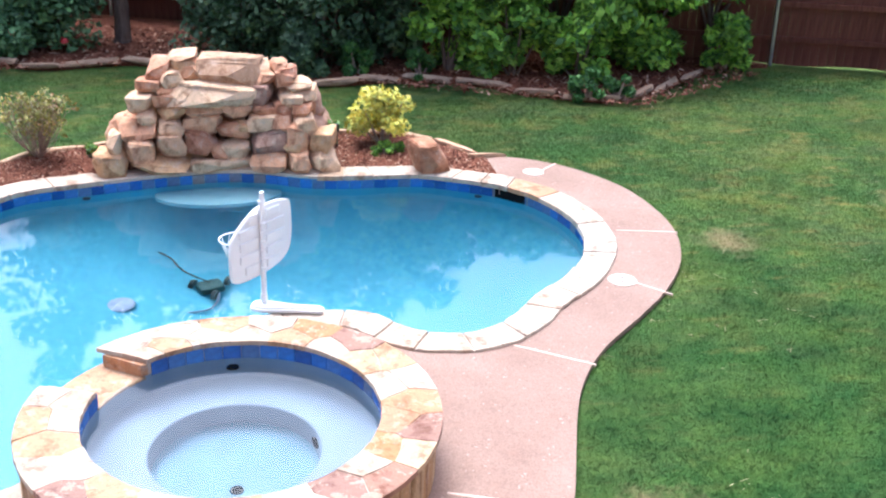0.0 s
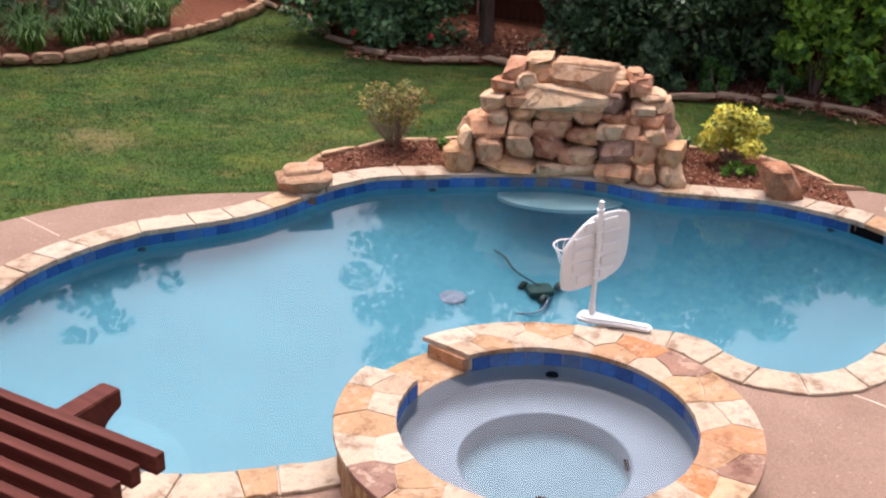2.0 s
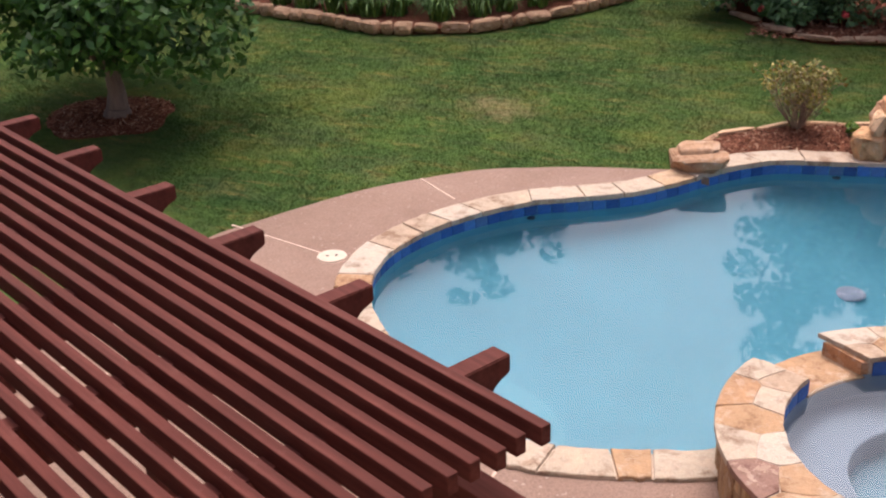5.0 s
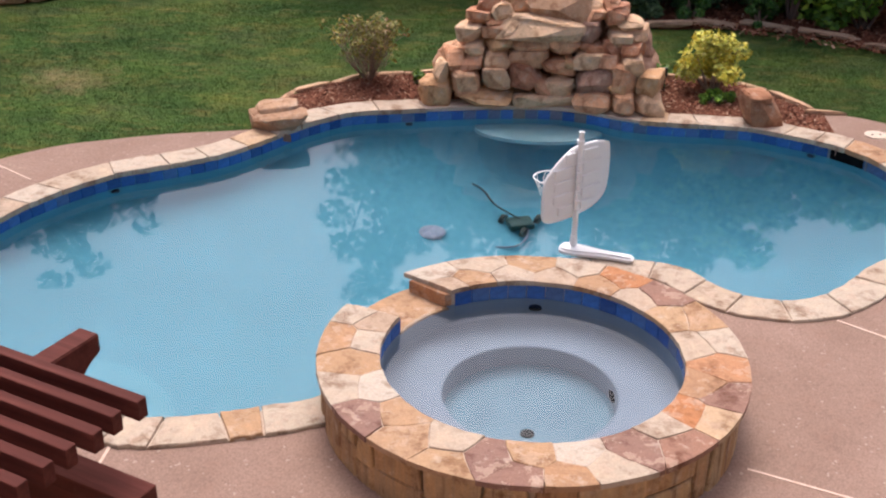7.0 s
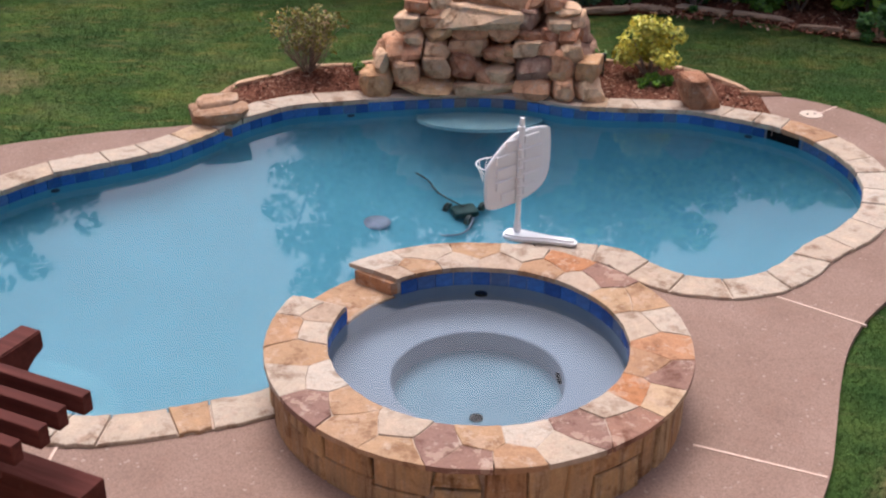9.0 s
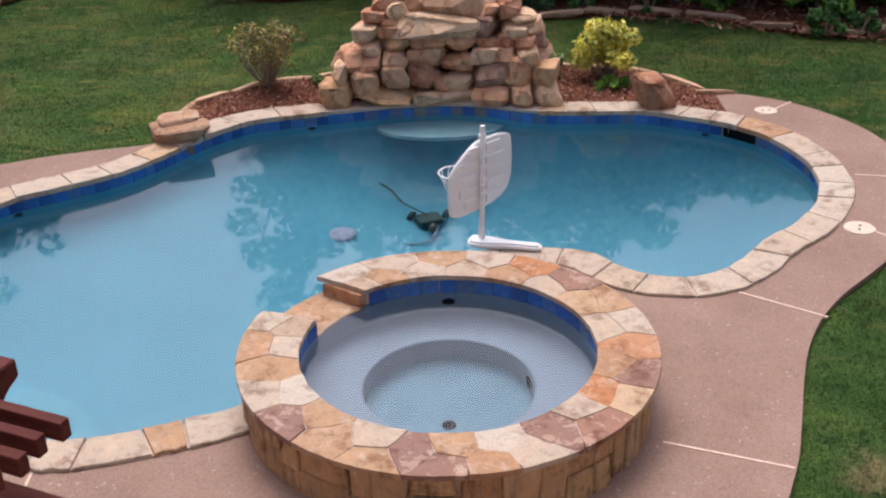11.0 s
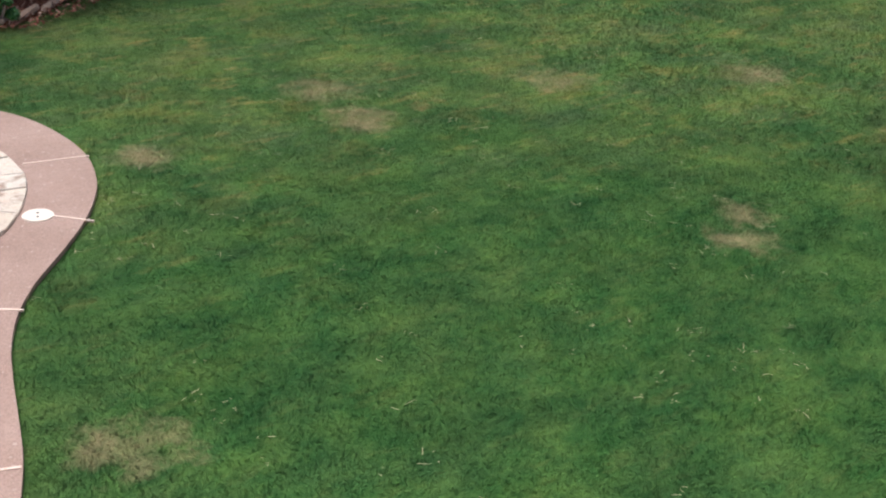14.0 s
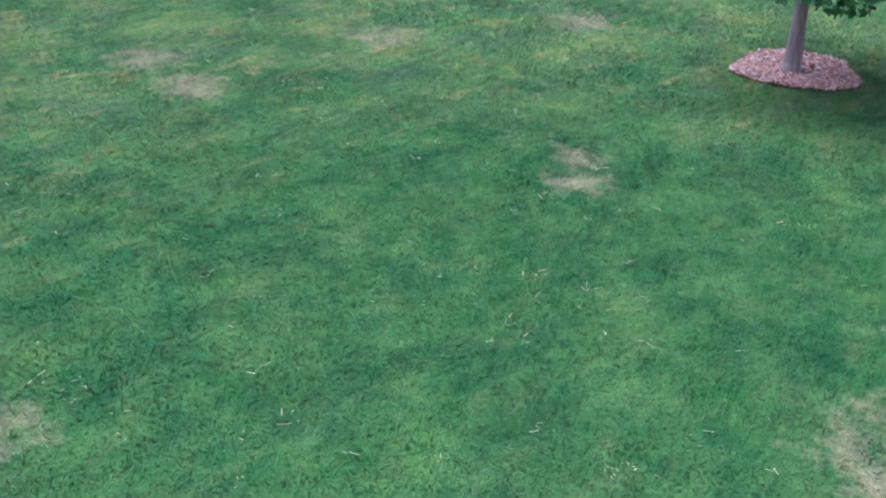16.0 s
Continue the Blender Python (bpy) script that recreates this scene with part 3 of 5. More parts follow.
for a, b in (((1.52, -0.62), (2.37, -0.94)), ((2.53, 1.55), (3.17, 1.1)), ((4.30, 4.08), (4.98, 3.95)), ((4.08, 2.7), (4.36, 2.4)), ((3.92, 6.08), (4.2, 6.36)),
             ((-6.01, 4.0), (-5.38, 3.58)), ((-7.28, 2.05), (-5.70, 1.72)), ((-6.1, -0.9), (-7.75, -1.2)), ((-2.9, -0.85), (-2.9, -8.0)), ((1.5, -3.6), (-7.9, -3.6))):
    bm = bmesh.new()
    d = Vector(b) - Vector(a)
    box(bm, pose((a[0] + b[0]) / 2, (a[1] + b[1]) / 2, -0.005, 0, 0, math.degrees(math.atan2(d.y, d.x))), d.length, 0.022, 0.02)
    part("expansion_joint", bm, JOINT, deck)

bed = plate("mulch_bed", [*BED_LEFT, (3.35, 5.95), (2.8, 6.05), (1.4, 6.25), (0, 6.6), (-2, 6.3), (-3.1, 5.6)], [OUTER], 0.012, MULCH, 0.06)
tagged(bed, "red bark mulch planting bed behind the pool", "planting bed", kind="structure")
far_bed = plate("mulch_border", [*FAR_EDGE, (9.2, 10.95), (8.6, 11.3), (-22, 23.0), (-22, 20)], [], 0.02, MULCH, 0.08)
tagged(far_bed, "red bark mulch border along the fence", "planting bed", kind="structure")
island = plate("mulch_island", [*ISLAND_EDGE, (-14.5, 17.0)], [], 0.05, MULCH, 0.12)
tagged(island, "red mulch bed with lilies and trees", "planting bed", kind="structure")


def mulch_ring(x, y, r, label):
    pts = [(x + r * (1 + 0.24 * noise.noise(Vector((math.cos(a) * 1.5 + x, math.sin(a) * 1.5, 3)))) * math.cos(a), y + r * (1 + 0.24 * noise.noise(Vector((math.cos(a) * 1.5 + x, math.sin(a) * 1.5, 3)))) * math.sin(a)) for a in np.linspace(0, 2 * math.pi, 28, endpoint=False)]
    ob = plate("mulch_circle", pts, [], -0.03, MULCH, 0.04)
    return tagged(ob, label, "mulch", kind="structure"), pts


ring_right, RING_R = mulch_ring(14.85, -0.95, 0.82, "round patch of faded red mulch at the tree foot")
ring_left, RING_L = mulch_ring(-11.15, 4.7, 0.85, "round patch of dark red mulch at the tree foot")


def chips(name, poly, z, count, seed, size=0.05, mat=None, label="loose red bark mulch chips"):
    rng = np.random.default_rng(seed)
    lo, hi = np.min(poly, axis=0), np.max(poly, axis=0)
    p = rng.uniform(lo, hi, (count * 3, 2))
    p = p[inside(p[:, 0], p[:, 1], poly) & ~inside(p[:, 0], p[:, 1], OUTER)][:count]
    k = len(p)
    yaw, tip = rng.uniform(0, 6.28, k), rng.normal(0, 0.35, k)
    ln, wd = size * rng.uniform(0.4, 1.3, k), size * rng.uniform(0.15, 0.4, k)
    a = np.stack([np.cos(yaw), np.sin(yaw), tip], 1) * ln[:, None] / 2
    b = np.stack([-np.sin(yaw), np.cos(yaw), rng.normal(0, 0.3, k)], 1) * wd[:, None] / 2
    c = np.column_stack([p, z + rng.uniform(0.004, 0.03, k)])
    ob = bulk(name, np.stack([c - a - b, c + a - b, c + a + b, c - a + b], 1).reshape(-1, 3), 4, mat or CHIPS)
    return tagged(ob, label, "mulch", kind="stuff")


chips("bark_chips", [*BED_LEFT, (3.3, 6.0), (-3.1, 5.6)], 0.012, 9000, 1)
chips("bark_chips", RING_R, -0.03, 6000, 2, 0.07, CHIPS_FADED, "loose faded pinkish mulch chips")
chips("bark_chips", [(-4, 11.5), (-1, 11.8), (4, 9.5), (6.3, 8.7), (8.8, 10.3), (7, 12), (-4, 15)], 0.02, 9000, 3, 0.09)
chips("bark_chips", RING_L, -0.03, 2000, 4, 0.07)

# ---- pool shell, water, steps ----
xs, ys = np.meshgrid(np.arange(-5.4, 4.0, 0.2), np.arange(-0.5, 6.6, 0.2))
spots = [(x, y) for x, y in zip(xs.ravel(), ys.ravel()) if inside(x, y, POOL) and min(np.hypot(POOL[:, 0] - x, POOL[:, 1] - y)) > 0.2]


def floor_z(x, y):
    """Shallow at the left, deep towards the right, with rounded sides."""
    d = min(1.0, float(np.min(np.hypot(POOL[:, 0] - x, POOL[:, 1] - y))) / 1.9)
    t = min(1.0, max(0.0, (x + 3.2) / 4.2))
    deep = 1.05 + 0.95 * t * t * (3 - 2 * t)
    return -(deep - (deep - 0.62) * (1 - d) ** 2.2)


pool = empty("swimming_pool")
tagged(pool, "freeform blue plastered swimming pool full of clear water", "swimming pool", kind="structure")
shell = plate("basin_floor", POOL, [], floor_z, PLASTER, 0.0, spots, pool)
shell.data.polygons.foreach_set("use_smooth", [True] * len(shell.data.polygons))
k = len(POOL)
raw("basin_wall", [(x, y, z) for x, y in POOL for z in (-0.02, floor_z(x, y) - 0.02)], [[2 * i, 2 * i + 1, 2 * ((i + 1) % k) + 1, 2 * ((i + 1) % k)] for i in range(k)], PLASTER, pool, smooth=True)
surface = plate("water", POOL, [], WATER_Z, WATER)
surface.visible_shadow = False
tagged(surface, "still clear blue pool water", "water", kind="structure")


def drum(name, x, y, rx, ry, z0, z1, material, parent, turn=0.0, label=""):
    bm = bmesh.new()
    bmesh.ops.create_cone(bm, cap_ends=True, segments=48, radius1=1, radius2=1, depth=z1 - z0, matrix=pose(x, y, (z0 + z1) / 2, 0, 0, turn) @ Matrix.Diagonal((rx, ry, 1, 1)))
    bmesh.ops.bevel(bm, geom=[e for e in bm.edges if all(v.co.z > z1 - 1e-4 for v in e.verts)], offset=0.03, segments=3, affect="EDGES")
    return part(name, bm, material, parent, label)


def clipped_step(name, x, y, rx, ry, z0, z1, turn=0.0, material=PLASTER_PALE):
    """A rounded underwater step that ends at the pool wall."""
    c, s = math.cos(radians(turn)), math.sin(radians(turn))
    loop = []
    for a in np.linspace(0, 2 * math.pi, 56, endpoint=False):
        for far in np.linspace(1, 0.02, 40):
            u, v = rx * math.cos(a) * far, ry * math.sin(a) * far
            q = (x + u * c - v * s, y + u * s + v * c)
            if inside(*q, POOL):
                break
        loop.append(q)
    return plate(name, loop, [], z1, material, z1 - z0, parent=pool)


clipped_step("entry_step", -3.6, -0.05, 0.95, 0.78, -1.1, -0.62, -35, PLASTER_STEP)
clipped_step("entry_step", -3.65, -0.1, 0.62, 0.5, -1.1, -0.34, -35, PLASTER_STEP)
clipped_step("bench_shelf", -0.12, 6.34, 0.78, 0.42, -0.50, -0.38)

# blue waterline tiles, one object each on one mesh
bm = bmesh.new()
box(bm, Matrix.Identity(4), 0.148, 0.014, 0.15, 0.003)
tile_mesh = bpy.data.meshes.new("tile")
bm.to_mesh(tile_mesh)
bm.free()
tile_mesh.materials.append(TILE)
SKIM_A, SKIM_B = EDGE.near(3.26, 5.65), EDGE.near(3.56, 5.3)
tiles = int(EDGE.length / 0.153)
step = EDGE.length / tiles
for i in range(tiles):
    s = (i + 0.5) * step
    if SKIM_A < s < SKIM_B:
        continue
    q, a = EDGE.at(s, -0.008)
    t = placed("tile", tile_mesh, None, pool)
    t.matrix_local = pose(q[0], q[1], -0.105, 0, 0, math.degrees(a))

# skimmer opening: a solid block, its near-black colour standing in for recess shade
skimmer = empty("pool_skimmer")
tagged(skimmer, "skimmer opening in the blue tile band, its shade a near-black block", "skimmer")
q, a = EDGE.at((SKIM_A + SKIM_B) / 2, -0.012)
bm = bmesh.new()
box(bm, pose(q[0], q[1], -0.105, 0, 0, math.degrees(a)), SKIM_B - SKIM_A, 0.03, 0.14)
part("mouth", bm, SHADE_AND_FITTING, skimmer)
for side in (-1, 1):
    q2, a2 = EDGE.at((SKIM_A + SKIM_B) / 2 + side * ((SKIM_B - SKIM_A) / 2 + 0.012), -0.01)
    bm = bmesh.new()
    box(bm, pose(q2[0], q2[1], -0.105, 0, 0, math.degrees(a2)), 0.025, 0.03, 0.15, 0.003)
    part("frame_side", bm, GREY, skimmer)

for x, y in ((-4.56, 3.78), (-1.7, 6.14), (3.0, 5.72)):
    s = EDGE.near(x, y)
    q, a = EDGE.at(s, -0.02)
    bm = bmesh.new()
    bmesh.ops.create_cone(bm, cap_ends=True, segments=20, radius1=0.05, radius2=0.04, depth=0.03, matrix=pose(q[0], q[1], -0.26, 90, 0, math.degrees(a)))
    fitting = part("return_fitting", bm, BLACK)
    tagged(fitting, "small round black return fitting below the tiles", "pool fitting", "pool return fittings")

# ---- pool coping: flagstones along the edge ----
coping = empty("pool_coping")
tagged(coping, "cream and tan flagstone pool coping", "coping", kind="structure")
rows_in = np.linspace(SPA_END + 0.02, RAMP - 0.02 + EDGE.length, 260)
verts, faces = [], []
for i, s in enumerate(rows_in):
    a, b = EDGE.at(s, 0.0)[0], EDGE.at(s, 0.31)[0]
    verts += [(*a, 0.012), (*b, 0.012), (*a, -0.03), (*b, -0.06)]
    if i:
        j = 4 * i
        faces += [[j - 4, j, j + 1, j - 3], [j - 4, j - 2, j + 2, j], [j - 3, j + 1, j + 3, j - 1]]
raw("mortar_bed", verts, faces, MORTAR, coping)
rnd = random.Random(5)
s, cut = SPA_END + 0.03, 0.0
while s < RAMP + EDGE.length - 0.15:
    ln = rnd.uniform(0.30, 0.62)
    if s + ln > RAMP + EDGE.length - 0.35:
        ln = RAMP + EDGE.length - s - 0.02
    skew = rnd.uniform(-0.07, 0.07)
    mid = (s + ln / 2) % EDGE.length
    hidden = ROCKS_FROM + 0.1 < mid < ROCKS_TO - 0.1
    if not hidden:
        g = 0.007
        inner = [EDGE.at(v, -0.035 + rnd.uniform(-0.008, 0.008))[0] for v in np.linspace(s + g, s + ln - g, 6)]
        outer = [EDGE.at(v, 0.315 + rnd.uniform(-0.012, 0.012))[0] for v in np.linspace(s + ln - g + skew, s + g + cut, 6)]
        pick = rnd.random()
        mat = CREAM if pick < 0.84 else TAN
        part("flagstone", slab_mesh([*inner, *outer], -0.028, 0.03 + rnd.uniform(-0.004, 0.006)), mat, coping)
    s, cut = s + ln, skew

# ---- raised spa ----
spa = empty("spa")
tagged(spa, "round raised stone spa with a flagstone rim, full of water", "spa", kind="structure")
NOTCH_A, NOTCH_B = radians(128), radians(158)


def skewed(a, r):
    """The rim ends at the spillway in a slanting cut: its stones there reach further round outside."""
    near = max(0.0, 1 - abs((a - NOTCH_A + math.pi) % (2 * math.pi) - math.pi) / 0.6)
    return a + radians(6.5) * near * (r - 1.10) / 0.46


def ring_point(a, r):
    return np.array([r * math.cos(a), r * math.sin(a)])


def lathe(name, rings, material, parent, a0=0.0, a1=2 * math.pi, steps=72):
    """A surface turned about the spa's axis through (radius, height) pairs."""
    verts, faces, m = [], [], len(rings)
    full = a1 - a0 > 6.28
    for i in range(steps + (0 if full else 1)):
        a = a0 + (a1 - a0) * i / steps
        verts += [(r * math.cos(a), r * math.sin(a), z) for r, z in rings]
    turns = steps
    for i in range(turns):
        j = (i + 1) % (len(verts) // m)
        faces += [[i * m + q, j * m + q, j * m + q + 1, i * m + q + 1] for q in range(m - 1)]
    return raw(name, verts, faces, material, parent, smooth=False)


lathe("core_wall", [(1.13, 0.28), (1.13, 0.443), (1.50, 0.443), (1.50, 0.41), (1.46, 0.41), (1.46, -1.9)], MORTAR, spa, NOTCH_B, NOTCH_A + 2 * math.pi)
lathe("spillway_wall", [(1.13, 0.2), (1.13, 0.27), (1.46, 0.255), (1.47, -1.9)], MORTAR, spa, NOTCH_A, NOTCH_B, 12)
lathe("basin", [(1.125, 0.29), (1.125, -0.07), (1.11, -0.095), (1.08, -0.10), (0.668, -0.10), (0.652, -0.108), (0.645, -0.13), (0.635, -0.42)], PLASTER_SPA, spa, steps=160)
lathe("well_floor", [(0.637, -0.415), (0.60, -0.425), (0.001, -0.43)], PLASTER_DEPTH_TINT, spa)
disc = [ring_point(a, 1.124) for a in np.linspace(0, 2 * math.pi, 72, endpoint=False)]
spa_water = plate("spa_water", disc, [], SPA_WATER, WATER_SPA)
spa_water.visible_shadow = False
tagged(spa_water, "still clear water in the raised spa", "water", kind="structure")
for i in range(46):
    a = (i + 0.5) / 46 * 2 * math.pi
    if NOTCH_A - 0.03 < a < NOTCH_B + 0.03:
        continue
    t = placed("tile", tile_mesh, None, spa)
    t.matrix_local = pose(1.118 * math.cos(a), 1.118 * math.sin(a), 0.335, 0, 0, math.degrees(a) + 90)
for a, r, z, tilt in ((90, 1.115, 0.08, True), (180, 1.115, 0.06, True), (14, 0.64, -0.27, True), (270, 0.27, -0.425, False)):
    bm = bmesh.new()
    m = pose(r * math.cos(radians(a)), r * math.sin(radians(a)), z, 0, 0, a) @ (pose(0, 0, 0, 0, 90, 0) if tilt else Matrix.Identity(4))
    bmesh.ops.create_cone(bm, cap_ends=True, segments=24, radius1=0.07 if r == 0.64 else 0.055, radius2=0.065 if r == 0.64 else 0.05, depth=0.03, matrix=m)
    part("jet" if tilt else "floor_drain", bm, SHADE_AND_FITTING, spa, "round dark grey fitting")

# rim flagstones: irregular paving, each stone the cell round its own middle
def cell(k, sites, u0, u1, v0, v1):
    """The polygon of the strip that lies nearest to one middle."""
    poly = [np.array(p) for p in ((u0, v0), (u1, v0), (u1, v1), (u0, v1))]
    for m, other in enumerate(sites):
        if m == k or not poly:
            continue
        nrm, mid = other - sites[k], (other + sites[k]) / 2
        out = []
        for p, q in zip(poly, poly[1:] + poly[:1]):
            dp, dq = (p - mid) @ nrm, (q - mid) @ nrm
            if dp <= 0:
                out.append(p)
            if dp * dq < 0:
                out.append(p + (q - p) * dp / (dp - dq))
        poly = out
    return poly


rnd = random.Random(19)
MEAN_R = 1.33
u0, u1 = (NOTCH_B + 0.005) * MEAN_R, (NOTCH_A + 2 * math.pi - 0.005) * MEAN_R
C, T, R, M = CREAM, TAN, RUST, PLUM
RIM = [(162, 1.46, C), (166, 1.20, C), (178, 1.46, T), (178, 1.19, C), (192, 1.33, T), (205, 1.44, C), (209, 1.20, C), (220, 1.45, M), (226, 1.21, T), (236, 1.40, T), (247, 1.22, C), (250, 1.47, T),
       (260, 1.33, M), (269, 1.46, M), (272, 1.22, T), (281, 1.47, T), (286, 1.22, C), (293, 1.43, C), (303, 1.30, M), (315, 1.46, M), (318, 1.20, C), (329, 1.22, R), (331, 1.46, T), (342, 1.44, M),
       (347, 1.22, T), (359, 1.36, R), (371, 1.20, C), (373, 1.46, C), (387, 1.46, T), (392, 1.22, T), (405, 1.43, M), (409, 1.19, C), (421, 1.45, R), (426, 1.21, T), (436, 1.45, C), (443, 1.20, C),
       (452, 1.44, T), (459, 1.21, C), (467, 1.45, C), (474, 1.21, T), (483, 1.45, C), (484, 1.19, C)]
sites = [np.array([radians(a) * MEAN_R, r]) for a, r, _ in RIM]
for k in range(len(sites)):
    poly = cell(k, sites, u0, u1, 1.10, 1.565)
    if len(poly) < 3:
        continue
    middle = np.mean(poly, axis=0)
    loop = []
    for p, q in zip(poly, poly[1:] + poly[:1]):
        count = max(1, int(np.hypot(*(q - p)) / 0.07))
        for m in range(count):
            e = p + (q - p) * m / count
            e = e + (middle - e) / max(np.hypot(*(middle - e)), 1e-6) * 0.003
            e = e + np.array([rnd.uniform(-0.004, 0.004), rnd.uniform(-0.004, 0.004)])
            loop.append(ring_point(skewed(e[0] / MEAN_R, e[1]), e[1]))
    part("flagstone", slab_mesh(np.array(loop), 0.408, SPA_TOP + rnd.uniform(-0.004, 0.004), 0.003), RIM[k][2], spa)

# spillway: a lower slab, ledge stones under the rim beside it
for loop, z0, z1, mat in (([ring_point(v, 1.10) for v in np.linspace(NOTCH_A + 0.01, NOTCH_B - 0.01, 6)] + [ring_point(v, 1.56) for v in np.linspace(NOTCH_B + 0.02, NOTCH_A + 0.08, 6)], 0.255, 0.293, TAN),
                          ([ring_point(NOTCH_A - 0.02, 1.12), ring_point(NOTCH_A + 0.03, 1.13), ring_point(NOTCH_A + 0.10, 1.5), ring_point(NOTCH_A - 0.02, 1.5)], 0.295, 0.405, RUST),
                          ([ring_point(NOTCH_B - 0.05, 1.13), ring_point(NOTCH_B + 0.02, 1.12), ring_point(NOTCH_B + 0.02, 1.5), ring_point(NOTCH_B - 0.03, 1.5)], 0.295, 0.405, PLUM)):
    part("spillway_stone", slab_mesh(np.array(loop), z0, z1), mat, spa)

# wall cladding: upright irregular stones
rnd = random.Random(21)
a = 0.0
while a < 2 * math.pi - 0.05:
    w = min(rnd.choice((0.13, 0.15, 0.18, 0.22, 0.27)) * rnd.uniform(0.88, 1.15), 2 * math.pi - a)
    if w < 0.1:
        w = 2 * math.pi - a
    low = -1.0 if 60 < math.degrees(a) < 182 else -0.06
    top = 0.25 if NOTCH_A - 0.1 < a < NOTCH_B else 0.407
    rows = [(low, top)] if rnd.random() < 0.5 else [(low, (m := rnd.uniform(0.1, 0.3) if low > -0.5 else 0.0) - 0.006), (m + 0.006, top)]
    for z0, z1 in rows:
        bm = bmesh.new()
        lean0, lean1, count = rnd.uniform(-0.035, 0.035), rnd.uniform(-0.035, 0.035), 4
        out = 1.505 + rnd.uniform(0, 0.035)
        loops = []
        for r, inset in ((1.45, 0.0), (out - 0.012, 0.0), (out, 0.012)):
            ring = [Vector((*ring_point(v, r), z0 + inset)) for v in np.linspace(a + 0.005 + inset / 1.5, a + w - 0.005 - inset / 1.5, count)]
            ring += [Vector((*ring_point(v, r), z1 - inset)) for v in np.linspace(a + w - 0.005 - inset / 1.5 + lean1, a + 0.005 + inset / 1.5 + lean0, count)]
            loops.append([bm.verts.new(v) for v in ring])
        m2 = 2 * count
        for p0, p1 in zip(loops, loops[1:]):
            for i in range(m2):
                bm.faces.new((p0[i], p0[(i + 1) % m2], p1[(i + 1) % m2], p1[i]))
        for i in range(count - 1):
            bm.faces.new((loops[-1][i], loops[-1][i + 1], loops[-1][m2 - 2 - i], loops[-1][m2 - 1 - i]))
        bmesh.ops.recalc_face_normals(bm, faces=bm.faces)
        part("cladding_stone", bm, WALLSTONE, spa)
    a += w



# ---- rock waterfall at the pool's back ----
fall = empty("rock_waterfall", 0, 6.6, 0)
tagged(fall, "stacked brown sandstone boulder waterfall above the pool", "rock waterfall")


def front_y(x, z):
    """The face of the stack: it follows the pool's edge and leans back."""
    return np.interp(x, (-1.7, -0.9, -0.1, 0.45, 0.95, 1.3), (6.22, 6.38, 6.48, 6.40, 6.22, 6.16)) * (1 - 0.6 * min(z, 1)) + 6.33 * 0.6 * min(z, 1) + 0.5 * z


def rock(x, z, w, h, seed, mat=None, deep=0.5, turn=0.0, lean=0.0, push=0.0):
    """One stone of the stack, by the middle of its face and its width and height."""
    side = 0.10 * max(0.0, abs(x + 0.15) - 0.9)
    ob = part("rock", rock_mesh(w * 1.0, deep, h * 1.02, seed, 0.16, 8, 4), mat or ROCK, fall, smooth=False)
    ob.matrix_parent_inverse = Matrix.Translation((0, -6.6, 0))
    ob.matrix_basis = pose(x, front_y(x, z) + deep / 2 - 0.08 + side + push, z, random.Random(seed).uniform(-9, 9), lean, turn + random.Random(seed + 1).uniform(-14, 14))
    return ob


P, G, Y = ROCK_PALE, ROCK_GREY, ROCK_GOLD
